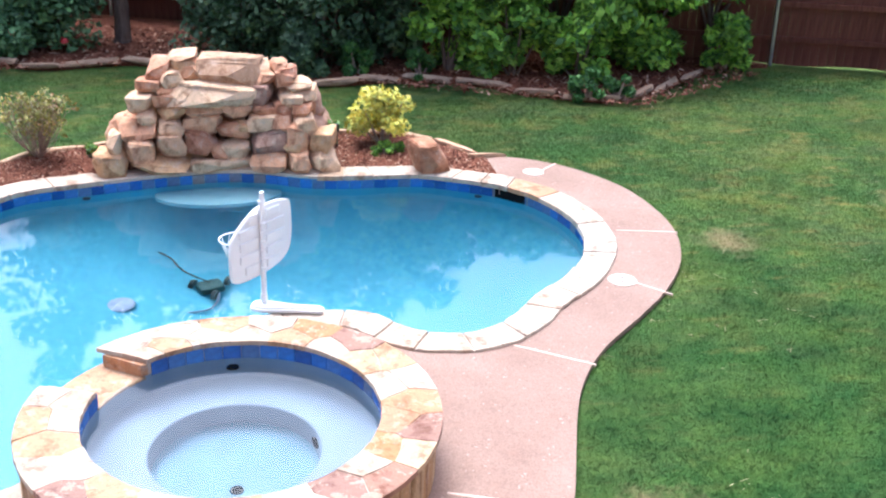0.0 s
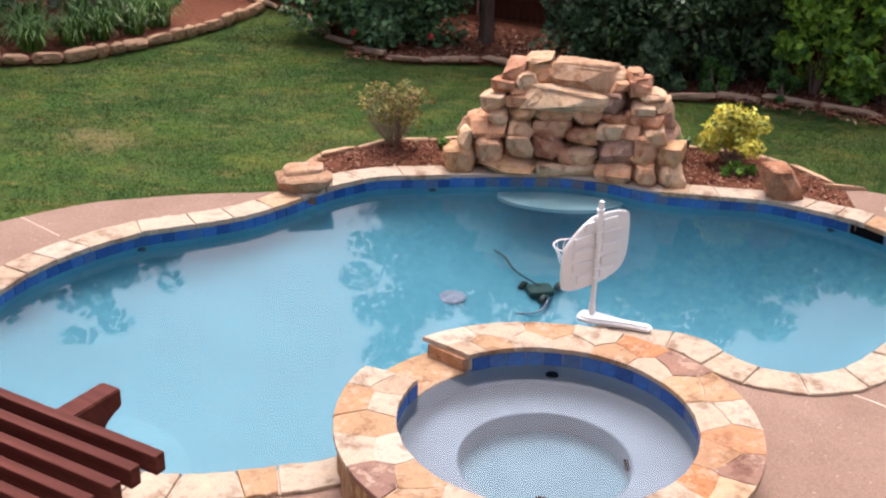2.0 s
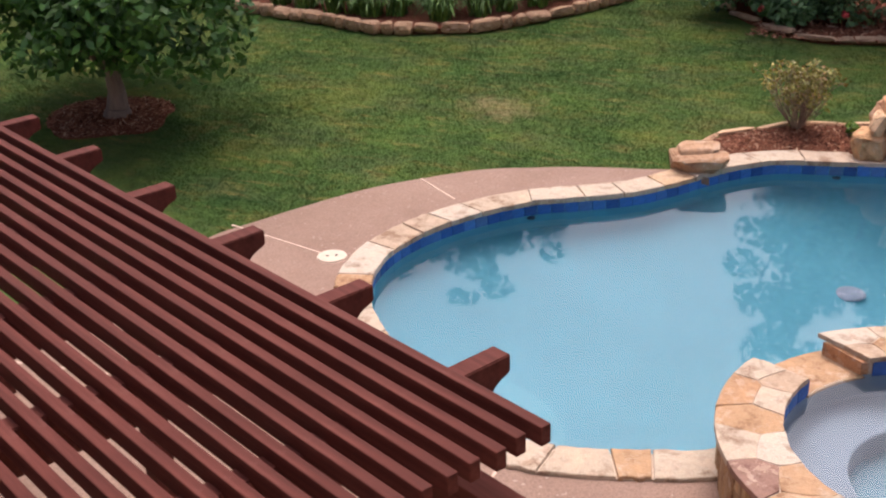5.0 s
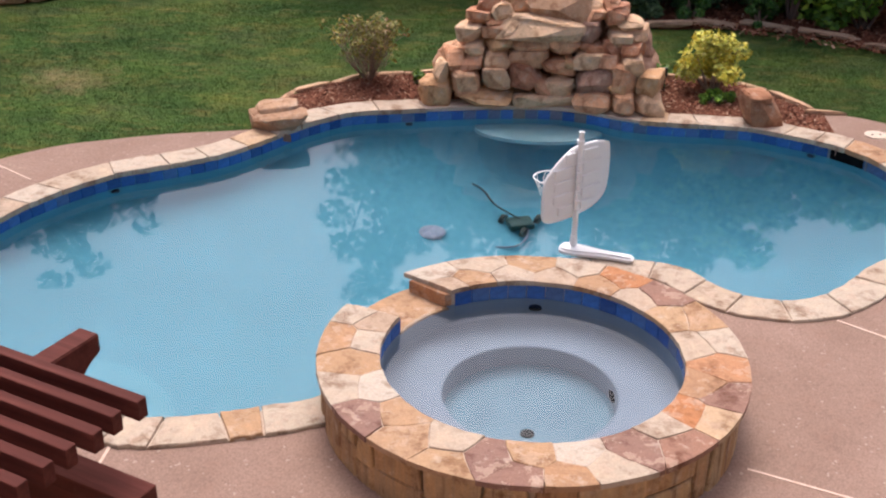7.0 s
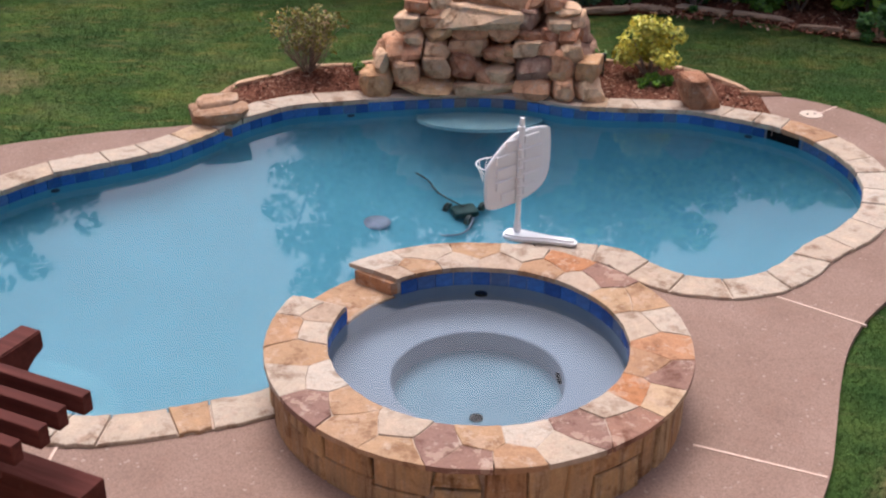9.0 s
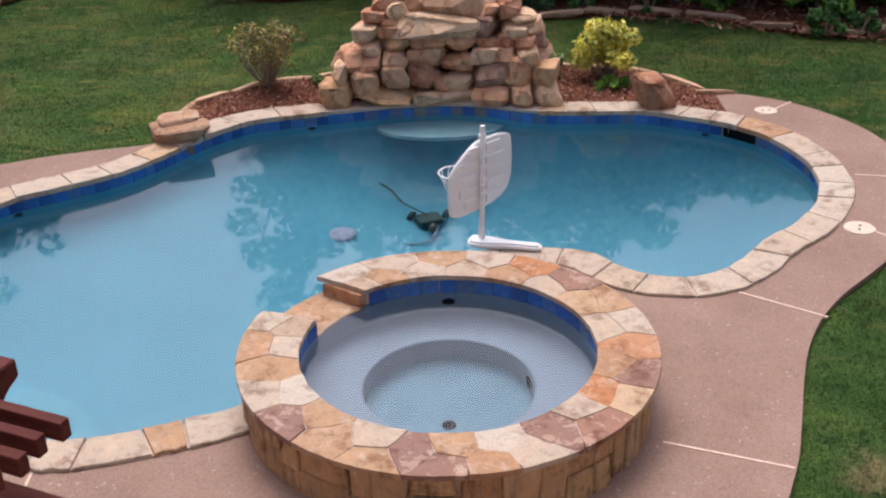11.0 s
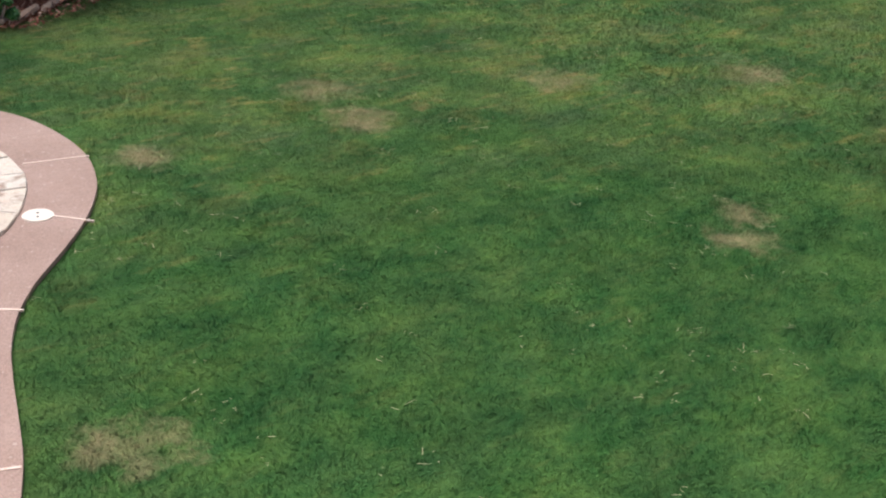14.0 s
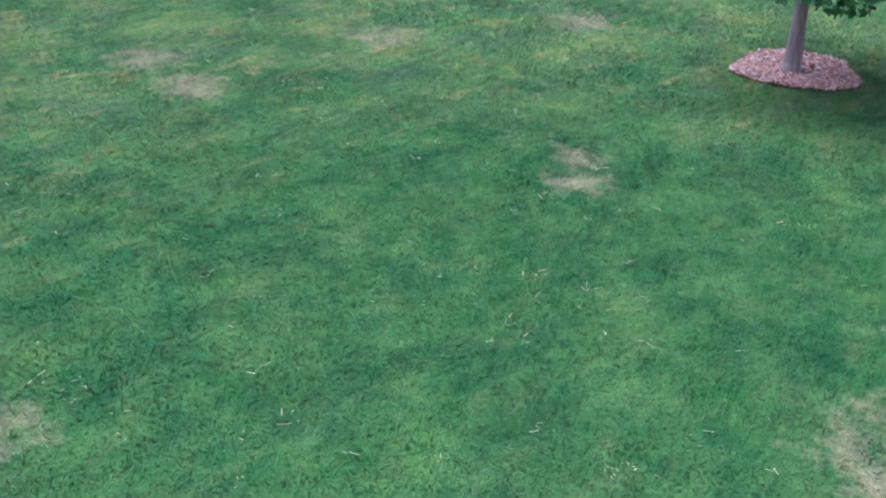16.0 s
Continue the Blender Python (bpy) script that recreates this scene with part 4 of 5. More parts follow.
COURSES = [
    [(-1.42, 0.16, 0.46, 0.36, Y), (-0.80, 0.09, 0.66, 0.18, Y), (-0.08, 0.07, 0.82, 0.16, P), (0.54, 0.11, 0.46, 0.26, None), (0.88, 0.11, 0.26, 0.30, None), (1.19, 0.13, 0.32, 0.32, P)],
    [(-1.36, 0.34, 0.20, 0.32, P), (-1.06, 0.31, 0.38, 0.26, None), (-0.70, 0.30, 0.32, 0.28, P), (-0.32, 0.33, 0.42, 0.34, None), (-0.10, 0.24, 0.20, 0.16, None), (0.12, 0.24, 0.40, 0.22, P),
     (0.52, 0.31, 0.42, 0.34, ROCK_GREY), (0.76, 0.30, 0.22, 0.16, Y), (0.93, 0.37, 0.30, 0.46, None), (1.20, 0.35, 0.30, 0.26, Y)],
    [(-1.20, 0.52, 0.26, 0.24, None), (-0.98, 0.49, 0.26, 0.20, None), (-0.68, 0.53, 0.32, 0.26, P), (-0.27, 0.54, 0.50, 0.23, None), (0.02, 0.48, 0.22, 0.14, None), (0.14, 0.46, 0.34, 0.20, None), (0.18, 0.53, 0.14, 0.14, Y),
     (0.46, 0.56, 0.36, 0.20, P), (0.74, 0.54, 0.26, 0.26, None), (0.96, 0.55, 0.28, 0.26, P)],
    [(-0.95, 0.64, 0.22, 0.20, P), (-0.68, 0.69, 0.30, 0.20, Y), (-0.27, 0.70, 0.50, 0.18, None), (0.14, 0.69, 0.40, 0.22, None), (0.46, 0.70, 0.34, 0.16, None), (0.72, 0.71, 0.26, 0.22, None), (0.98, 0.70, 0.24, 0.26, None)],
    [(-1.0, 0.83, 0.30, 0.22, P), (-0.66, 0.85, 0.34, 0.16, None), (-0.28, 0.82, 0.4, 0.10, None), (0.12, 0.84, 0.36, 0.12, None), (0.45, 0.87, 0.34, 0.28, G), (0.84, 0.85, 0.36, 0.20, P), (1.04, 0.86, 0.24, 0.16, P)],
    [(-0.88, 1.0, 0.30, 0.18, None), (-0.68, 0.96, 0.26, 0.12, None), (0.52, 1.07, 0.28, 0.14, None), (0.74, 1.05, 0.28, 0.22, None), (0.92, 0.98, 0.34, 0.16, ROCK_PALE)],
    [(-0.78, 1.15, 0.30, 0.24, None), (-0.47, 1.18, 0.32, 0.24, Y), (0.44, 1.16, 0.34, 0.18, P), (0.68, 1.17, 0.22, 0.20, None), (0.80, 1.1, 0.24, 0.2, None), (-0.5, 1.31, 0.34, 0.1, P)],
]
seed = 100
for row in COURSES:
    for x, z, w, h, mat in row:
        seed += 3
        rock(x, z, w, h, seed, mat)
rock(-0.14, 0.88, 1.28, 0.38, 41, P, 0.80, 0, 2, -0.20)
rock(0.1, 1.13, 0.80, 0.40, 59, ROCK_BROWN, 0.65, 0, 3, -0.06)
rock(-0.42, 1.16, 0.30, 0.26, 62, None, 0.5)
rock(-0.62, 1.06, 0.36, 0.26, 47, P, 0.5)
for x, y, z, w, d, h in ((-0.55, 7.15, 0.45, 1.3, 0.9, 1.0), (0.35, 7.2, 0.45, 1.2, 0.9, 1.0), (-1.05, 6.95, 0.25, 0.7, 0.7, 0.7), (0.95, 6.95, 0.25, 0.7, 0.7, 0.8), (0, 7.3, 0.85, 1.3, 0.7, 0.7), (1.05, 7.1, 0.55, 0.4, 0.6, 0.6), (-1.2, 7.3, 0.2, 0.7, 0.6, 0.5), (1.1, 7.5, 0.2, 0.7, 0.6, 0.5), (0, 7.75, 0.35, 1.4, 0.6, 0.8)):
    seed += 3
    ob = part("rock", rock_mesh(w, d, h, seed, 0.55, 9, 3), ROCK_GREY if seed % 2 else ROCK, fall)
    ob.matrix_parent_inverse = Matrix.Translation((0, -6.6, 0))
    ob.location = (x, y + 0.24, z)


def boulder(x, y, z, sx, sy, sz, seed, mat, label, turn=0):
    ob = part("boulder", rock_mesh(sx, sy, sz, seed, 0.18, 6, 4), mat)
    ob.matrix_world = pose(x, y, z, 4, -5, turn)
    return tagged(ob, label, "boulder", "boulders on the coping")


boulder(2.50, 6.28, 0.17, 0.42, 0.46, 0.48, 308, ROCK_RED, "reddish upright boulder on the pool coping", 24)
boulder(-3.13, 5.42, 0.085, 0.64, 0.42, 0.24, 311, ROCK_BROWN, "flat tan boulder on the pool coping", 18)
boulder(-3.18, 5.52, 0.20, 0.50, 0.34, 0.13, 322, ROCK_BROWN, "flat tan slab lying on a boulder", 10)

# ---- stone edging of the beds ----


def edging(name, line, start, stop, step, h, w, mat, label, seed, jitter=0.25, z=0.0, boxy=0.5):
    rnd = random.Random(seed)
    curb = empty(name)
    tagged(curb, label, "edging", kind="structure")
    ln = Line(line, False)
    meshes = []
    for i in range(7):
        bm = rock_mesh(1.0, 1.0, 1.0, seed + i, boxy, 8, 2)
        mesh = bpy.data.meshes.new("edging_stone")
        bm.to_mesh(mesh)
        bm.free()
        mesh.materials.append(mat)
        meshes.append(mesh)
    s = start
    while s < stop:
        size = step * rnd.uniform(1 - jitter, 1 + jitter)
        q, a = ln.at(s + size / 2)
        ob = placed("edging_stone", rnd.choice(meshes), None, curb)
        ob.matrix_basis = pose(q[0], q[1], z + h * 0.3, rnd.uniform(-5, 5), rnd.uniform(-5, 5), math.degrees(a) + rnd.uniform(-9, 9)) @ Matrix.Diagonal((size * 0.98, w * rnd.uniform(0.8, 1.2), h * rnd.uniform(0.8, 1.2), 1))
        s += size


edging("bed_edging", BED_LEFT, 0.35, Line(BED_LEFT, False).length, 0.62, 0.07, 0.08, ROCK_PALE, "low tan stone edging round the planting bed", 401, 0.25, 0.0, 0.3)
edging("border_edging", FAR_EDGE, 8.0, Line(FAR_EDGE, False).length, 0.85, 0.11, 0.12, EDGING, "low brown stone edging between lawn and border", 431, 0.2, 0.0, 0.22)
edging("island_edging", ISLAND_EDGE, 0.0, Line(ISLAND_EDGE, False).length, 0.40, 0.21, 0.22, ROCK_BROWN, "row of uneven tan rocks edging the lily bed", 461, 0.5)

# ---- deck lids ----


def lid(x, y, r, turn):
    thing = empty("deck_lid", x, y, 0)
    tagged(thing, "round cream plastic skimmer lid set in the deck", "lid", "deck lids")
    bm = bmesh.new()
    bmesh.ops.create_cone(bm, cap_ends=True, segments=40, radius1=r, radius2=r, depth=0.02, matrix=pose(0, 0, 0, 0, 0, 0))
    bmesh.ops.bevel(bm, geom=[e for e in bm.edges if all(v.co.z > 0.009 for v in e.verts)], offset=0.006, segments=2, affect="EDGES")
    part("cover", bm, LID, thing)
    # Two black discs on the cover paint the shade inside its finger holes.
    for k2 in (-1, 1):
        bm = bmesh.new()
        bmesh.ops.create_cone(bm, cap_ends=True, segments=16, radius1=0.014, radius2=0.014, depth=0.006, matrix=pose(0.045 * k2 * math.cos(turn), 0.045 * k2 * math.sin(turn), 0.011))
        part("finger_hole", bm, BLACK, thing)


lid(3.83, 6.06, 0.135, 0.2)
lid(3.955, 2.785, 0.15, 1.2)
lid(-5.87, 1.76, 0.15, 0.6)

# ---- floating basketball hoop stand on the spa rim ----
hoop = empty("basketball_hoop", 0.31, 2.50, 0.03)
tagged(hoop, "white plastic poolside basketball hoop on the coping beside the spa", "basketball hoop")
bm = bmesh.new()
f0 = bm.faces.new([bm.verts.new((x, y, 0.0)) for x, y in spline([(-0.13, 0.0), (-0.11, 0.075), (0.0, 0.095), (0.14, 0.075), (0.32, 0.05), (0.53, 0.05), (0.57, 0.0), (0.53, -0.05), (0.32, -0.055), (0.14, -0.085), (0.0, -0.10), (-0.11, -0.075)], True, 4)])
got = bmesh.ops.extrude_face_region(bm, geom=[f0])
bmesh.ops.translate(bm, verts=[v for v in got["geom"] if isinstance(v, bmesh.types.BMVert)], vec=(0, 0, 0.06))
bmesh.ops.recalc_face_normals(bm, faces=bm.faces)
bmesh.ops.bevel(bm, geom=[e for e in bm.edges if len(e.link_faces) == 2 and e.calc_face_angle(0) > 1.2], offset=0.02, segments=3, affect="EDGES")
bm.transform(pose(0, 0, 0.003, 0, 0, -15))
part("base", bm, WHITE, hoop)
bm = bmesh.new()
rod(bm, (0, 0.02, 0.06), (0.012, 0.02, 1.19), 0.026, 0.023, 18)
part("pole", bm, WHITE, hoop)
bm = bmesh.new()
rod(bm, (0, 0.02, 0.08), (0, 0.02, 0.17), 0.036, 0.03, 18)
part("collar", bm, WHITE, hoop)
bm = bmesh.new()
rod(bm, (0.008, 0.02, 1.08), (0.008, 0.02, 1.11), 0.036, 0.036, 18)
part("clamp", bm, WHITE, hoop)
BOARD = pose(0.0, 0.06, 0.70, 0, 0, 43) @ Matrix.Diagonal((1.0, 1.0, 1.0, 1))
outline = [(-0.40, -0.26), (-0.34, -0.34), (-0.16, -0.36), (0.12, -0.34), (0.32, -0.26), (0.40, -0.10), (0.40, 0.22), (0.34, 0.31), (0.10, 0.34), (-0.10, 0.31), (-0.34, 0.14), (-0.40, 0.02)]
outline = spline(outline, True, 4)
bm = bmesh.new()
f0 = bm.faces.new([bm.verts.new((x, 0.0, z)) for x, z in outline])
got = bmesh.ops.extrude_face_region(bm, geom=[f0])
bmesh.ops.translate(bm, verts=[v for v in got["geom"] if isinstance(v, bmesh.types.BMVert)], vec=(0, 0.035, 0))
bmesh.ops.recalc_face_normals(bm, faces=bm.faces)
bmesh.ops.bevel(bm, geom=[e for e in bm.edges if len(e.link_faces) == 2 and e.calc_face_angle(0) > 1.2], offset=0.01, segments=2, affect="EDGES")
bm.transform(BOARD)
board = part("backboard", bm, WHITE, hoop)
for side in (-1, 1):
    for i in range(5):
        z = -0.25 + 0.125 * i
        wide = 0.24 if abs(z) < 0.2 else 0.18
        if side < 0 and i > 3:
            wide = 0.12
        bm = bmesh.new()
        box(bm, BOARD @ pose(side * (0.05 + wide / 2), -0.008, z), wide, 0.022, 0.085, 0.0105)
        part("rib", bm, WHITE, board)
for i in range(6):
    bm = bmesh.new()
    box(bm, pose(0.008, -0.005, 0.44 + 0.09 * i), 0.05, 0.03, 0.012, 0.003)
    part("adjuster", bm, WHITE, hoop)
c = BOARD @ Vector((-0.05, 0.30, -0.06))
tube("rim", [(c.x + 0.16 * math.cos(a), c.y + 0.16 * math.sin(a), c.z) for a in np.linspace(0, 2 * math.pi, 17)], 0.007, WHITE, hoop)
for i in range(10):
    a0, a1 = i * 0.628, (i + 1) * 0.628
    tube("net_cord", [(c.x + 0.16 * math.cos(a0), c.y + 0.16 * math.sin(a0), c.z), (c.x + 0.12 * math.cos(a1), c.y + 0.12 * math.sin(a1), c.z - 0.09), (c.x + 0.09 * math.cos(a0), c.y + 0.09 * math.sin(a0), c.z - 0.18)], 0.004, WHITE, hoop)

# ---- pool cleaner, hose and main drain on the floor ----
cleaner = empty("pool_cleaner", -0.25, 4.75, floor_z(-0.25, 4.75))
tagged(cleaner, "dark green pool cleaner with a hose on the pool floor", "pool cleaner")
bm = bmesh.new()
box(bm, pose(0, 0, 0.12, 0, 0, 20), 0.30, 0.24, 0.17, 0.05)
part("body", bm, CLEANER, cleaner)
for x, y in ((-0.2, 0.1), (0.2, 0.14), (0.05, -0.2)):
    bm = bmesh.new()
    bmesh.ops.create_cone(bm, cap_ends=True, segments=24, radius1=0.09, radius2=0.09, depth=0.05, matrix=pose(x, y, 0.11, 90, 0, 70))
    part("wheel", bm, BLACK, cleaner)
tube("hose", [(0, 0, 0.25), (-0.2, 0.1, 0.35), (-0.35, 0.35, 0.3), (-0.45, 0.55, 0.45), (-0.62, 0.75, 0.4)], 0.013, BLACK, cleaner)
tube("sweep_hose", [(0.1, -0.15, 0.12), (0.1, -0.5, 0.08), (-0.3, -0.55, 0.05), (-0.75, -0.45, 0.05), (-1.0, -0.75, 0.04)], 0.016, GREY, cleaner)
x, y = -1.2, 4.25
bm = bmesh.new()
bmesh.ops.create_uvsphere(bm, u_segments=28, v_segments=12, radius=1, matrix=pose(x, y, floor_z(x, y) + 0.02) @ Matrix.Diagonal((0.16, 0.16, 0.06, 1)))
cover = part("main_drain_cover", bm, DRAIN, None, "", True)
tagged(cover, "domed grey drain cover on the pool floor", "drain cover")

# ---- pergola ----
U, V = Vector((-0.923, 0.385, 0)), Vector((0.385, 0.923, 0))
CORNER = Vector((-1.475, -3.61, 0))
TURN = math.degrees(math.atan2(-V.x, V.y))
pergola = empty("pergola", *CORNER)
tagged(pergola, "dark red stained wooden pergola with slatted top beside the pool", "pergola")


def beam(name, u0, u1, v, z, w, h, bevel=0.006):
    """A member along the slats' direction; w across, h high, z its top."""
    bm = bmesh.new()
    box(bm, Matrix.Identity(4), u1 - u0, w, h, bevel)
    ob = part(name, bm, STAIN, pergola)
    place = U * ((u0 + u1) / 2) + V * v
    ob.matrix_basis = pose(place.x, place.y, z - h / 2, 0, 0, math.degrees(math.atan2(U.y, U.x)))
    return ob


rnd = random.Random(3)
SLATS = 30
for i in range(SLATS):
    v = -0.03 - 0.1215 * i
    ob = beam("slat", rnd.uniform(-0.015, 0.015), 6.6, v, 2.35 + rnd.uniform(-0.003, 0.003), 0.054, 0.090)
    for u in (0.64, 1.64, 2.64, 3.64, 4.64):
        bm = bmesh.new()
        m = pose(3.3 - u + rnd.uniform(-0.02, 0.02), rnd.uniform(-0.008, 0.008), 0.0365)
        bmesh.ops.create_cone(bm, cap_ends=True, segments=8, radius1=0.008, radius2=0.008, depth=0.003, matrix=m)
        part("screw", bm, SCREW, ob)


def rafter(u):
    """A rafter with a scooped tail, seen in profile along V."""
    prof = [(0.355, 0.0), (0.355, -0.085), (0.335, -0.10), (0.30, -0.112), (0.262, -0.135), (0.232, -0.165), (0.212, -0.20), (0.205, -0.235), (-3.75, -0.235), (-3.75, 0.0)]
    bm = bmesh.new()
    f = bm.faces.new([bm.verts.new((0, a, b)) for a, b in prof])
    got = bmesh.ops.extrude_face_region(bm, geom=[f])
    bmesh.ops.translate(bm, verts=[q for q in got["geom"] if isinstance(q, bmesh.types.BMVert)], vec=(-0.115, 0, 0))
    bmesh.ops.recalc_face_normals(bm, faces=bm.faces)
    bmesh.ops.bevel(bm, geom=[e for e in bm.edges if len(e.link_faces) == 2 and e.calc_face_angle(0) > 1.2], offset=0.006, segments=2, affect="EDGES")
    ob = part("rafter", bm, STAIN, pergola)
    place = U * u
    ob.matrix_basis = pose(place.x, place.y, 2.28, 0, 0, math.degrees(math.atan2(-V.x, V.y)))


for i in range(6):
    rafter(0.585 + 0.995 * i)
beam("header_beam", -0.13, 6.5, -0.2, 2.05, 0.14, 0.235)
beam("header_beam", -0.13, 6.5, -3.3, 2.05, 0.14, 0.235)
for u in (0.5, 3.2, 5.9):
    for v in (-0.2, -3.3):
        bm = bmesh.new()
        box(bm, Matrix.Identity(4), 0.14, 0.14, 1.82, 0.008)
        ob = part("post", bm, STAIN, pergola)
        place = U * u + V * v
        ob.matrix_basis = pose(place.x, place.y, 0.905, 0, 0, TURN)

# ---- fence ----
fence = empty("fence")
tagged(fence, "dark red stained wooden board fence with steel posts", "fence", kind="structure")
fa, fb = Vector((*FENCE_A, 0)), Vector((*FENCE_B, 0))
fd = (fb - fa).normalized()
fturn = math.degrees(math.atan2(fd.y, fd.x))
back = Vector((-fd.y, fd.x, 0))
bm = bmesh.new()
box(bm, pose(0, 0, 0.93), 0.139, 0.02, 1.84, 0.003)
board_mesh = bpy.data.meshes.new("fence_board")
bm.to_mesh(board_mesh)
bm.free()
board_mesh.materials.append(FENCE)
bm = bmesh.new()
length = (fb - fa).length
near_a, near_b = 10.5, 45.5
for d in np.arange(0.0, length, 0.1415):
    q = fa + fd * d + back * (0.06 + 0.004 * math.sin(d * 7))
    if near_a < d < near_b and d < near_a + 0.1415 * 240:
        ob = placed("fence_board", board_mesh, None, fence)
        ob.matrix_basis = pose(q.x, q.y, GRASS_Z + 0.02 * math.sin(d * 3.1), 0, 0, fturn)
    else:
        box(bm, pose(q.x, q.y, 0.92, 0, 0, fturn), 0.139, 0.02, 1.84)
rest = part("far_boards", bm, FENCE, fence)
rest["kind"] = "stuff"
for z in (0.42, 1.02, 1.62):
    bm = bmesh.new()
    q = (fa + fb) / 2
    box(bm, pose(q.x, q.y, z, 0, 0, fturn), length, 0.045, 0.09, 0.004)
    part("rail", bm, FENCE, fence)
post_at = (Vector((9.33, 11.15, 0)) - fa).dot(fd)
for i in range(-9, 8):
    q = fa + fd * (post_at + 2.44 * i) - back * 0.055
    bm = bmesh.new()
    rod(bm, (q.x, q.y, -0.1), (q.x, q.y, 1.8), 0.03, 0.03, 14)
    part("steel_post", bm, STEEL, fence)

# ---- house wall behind the camera: unseen, height and pale colour set to shape light ----
bm = bmesh.new()
box(bm, pose(0, -8.55, 2.85), 30, 0.3, 6.1)
tagged(part("wall_south", bm, HOUSE), "unseen house wall behind the patio, pale to bounce light", "wall", kind="structure")


# ---- plants ----
def limb_tree(name, x, y, height, spread, seed, leaf, bark, label, low=0.35, count=9000, size=0.11, trunk=0.13, blobs=26, lean=(0, 0), category="tree", group="", drop=0.0, clump=(0.16, 0.34)):
    """A tapered trunk with forking limbs and a crown of leaf clumps with gaps."""
    rnd = random.Random(seed)
    thing = empty(name, x, y, GRASS_Z)
    tagged(thing, label, category, group)
    bm = bmesh.new()
    fork = Vector((lean[0] * 0.4, lean[1] * 0.4, height * low))
    pts = [Vector((0, 0, -0.05)), Vector((0.02, 0, 0.12)), fork * 0.5 + Vector((0.03, 0.02, 0)), fork]
    radii = [trunk * 1.8, trunk * 1.2, trunk * 0.95, trunk * 0.8]
    for p0, p1, r0, r1 in zip(pts, pts[1:], radii, radii[1:]):
        rod(bm, p0, p1, r0, r1, 14)
    ends = []
    for i in range(6):
        a = i * 1.05 + rnd.uniform(-0.3, 0.3)
        top = fork + Vector((math.cos(a) * spread * rnd.uniform(0.35, 0.7), math.sin(a) * spread * rnd.uniform(0.35, 0.7), (height - fork.z) * rnd.uniform(0.35, 0.8)))
        mid = fork.lerp(top, 0.5) + Vector((rnd.uniform(-0.1, 0.1), rnd.uniform(-0.1, 0.1), 0.12))
        rod(bm, fork, mid, trunk * 0.6, trunk * 0.4, 9)
        rod(bm, mid, top, trunk * 0.4, trunk * 0.12, 8)
        ends.append(top)
        for _ in range(2):
            b = mid + Vector((rnd.uniform(-1, 1), rnd.uniform(-1, 1), rnd.uniform(0.1, 0.8))) * spread * 0.35
            rod(bm, mid, b, trunk * 0.25, trunk * 0.08, 6)
            ends.append(b)
    part("trunk", bm, bark, thing)
    cs, rs = [], []
    for i in range(blobs):
        e = rnd.choice(ends) if i >= len(ends) else ends[i]
        c = e + Vector((rnd.uniform(-1, 1) * spread * 0.32, rnd.uniform(-1, 1) * spread * 0.32, rnd.uniform(-0.5, 0.6) * (height - fork.z) * 0.3 - drop))
        r = spread * rnd.uniform(*clump)
        cs.append(c)
        rs.append((r, r, r * rnd.uniform(0.6, 0.9)))
    bulk("crown", leaves(cs, rs, count, size, seed), 4, leaf, thing)
    return thing


def shrub(name, x, y, height, width, seed, leaf, label, count=5000, size=0.09, low=0.12, blobs=16, deep=None, flowers=None, group="", category="shrub"):
    """A dense shrub of overlapping leaf clumps on several stems."""
    rnd = random.Random(seed)
    thing = empty(name, x, y, 0)
    tagged(thing, label, category, group)
    deep = deep or width
    cs, rs = [], []
    bm = bmesh.new()
    for i in range(blobs):
        t = rnd.random()
        a, far = rnd.uniform(0, 6.28), math.sqrt(rnd.random()) * 0.62
        z = height * (low + (0.94 - low) * t)
        taper = 1 - 0.5 * max(0, t - 0.55) / 0.45
        c = Vector((math.cos(a) * far * width / 2 * 1.2 * taper, math.sin(a) * far * deep / 2 * 1.2 * taper, z))
        r = rnd.uniform(0.15, 0.27) * min(width, height)
        cs.append(c)
        rs.append((r, r, r * rnd.uniform(0.65, 0.95)))
        if i < 9:
            rod(bm, (c.x * 0.15, c.y * 0.15, 0), c, 0.02 + 0.008 * height, 0.006, 7)
    part("woody_base", bm, BARK if height > 1.2 else TWIG, thing)
    bulk("foliage", leaves(cs, rs, count, size, seed), 4, leaf, thing)
    if flowers:
        mat, k = flowers
        pick = rnd.sample(range(len(cs)), min(k, len(cs)))
        fl = [cs[i] + Vector((rnd.uniform(-0.4, 0.4), -1, rnd.uniform(-0.2, 0.5))).normalized() * rs[i][0] for i in pick]
        bulk("blossom", leaves(fl, [(0.06, 0.06, 0.05)] * len(fl), 34 * len(fl), 0.06, seed + 1), 4, mat, thing)
    return thing


# dark shrubs with red blossoms, left of the waterfall
for x, y, h, w, s in ((-4.9, 13.9, 2.5, 1.7, 1), (-4.1, 13.1, 2.6, 2.2, 2), (-2.9, 13.4, 2.6, 2.2, 3), (-3.5, 12.75, 1.3, 1.5, 5)):
    shrub("flowering_shrub", x, y, h, w, 500 + s, LEAF_ROSE, "dark green rose shrub with a few red blossoms", 6500, 0.085, 0.1, 26, flowers=(PETAL_RED, 5), group="dark shrubs")
for x, y, h, w, s in ((-7.2, 16.9, 1.7, 2.0, 1), (-5.9, 16.2, 1.9, 2.2, 2)):
    shrub("green_shrub", x, y, h, w, 590 + s, LEAF_BRIGHT, "leafy bright green shrub behind the lily bed", 3500, 0.1, 0.1, 18, group="bright shrubs")
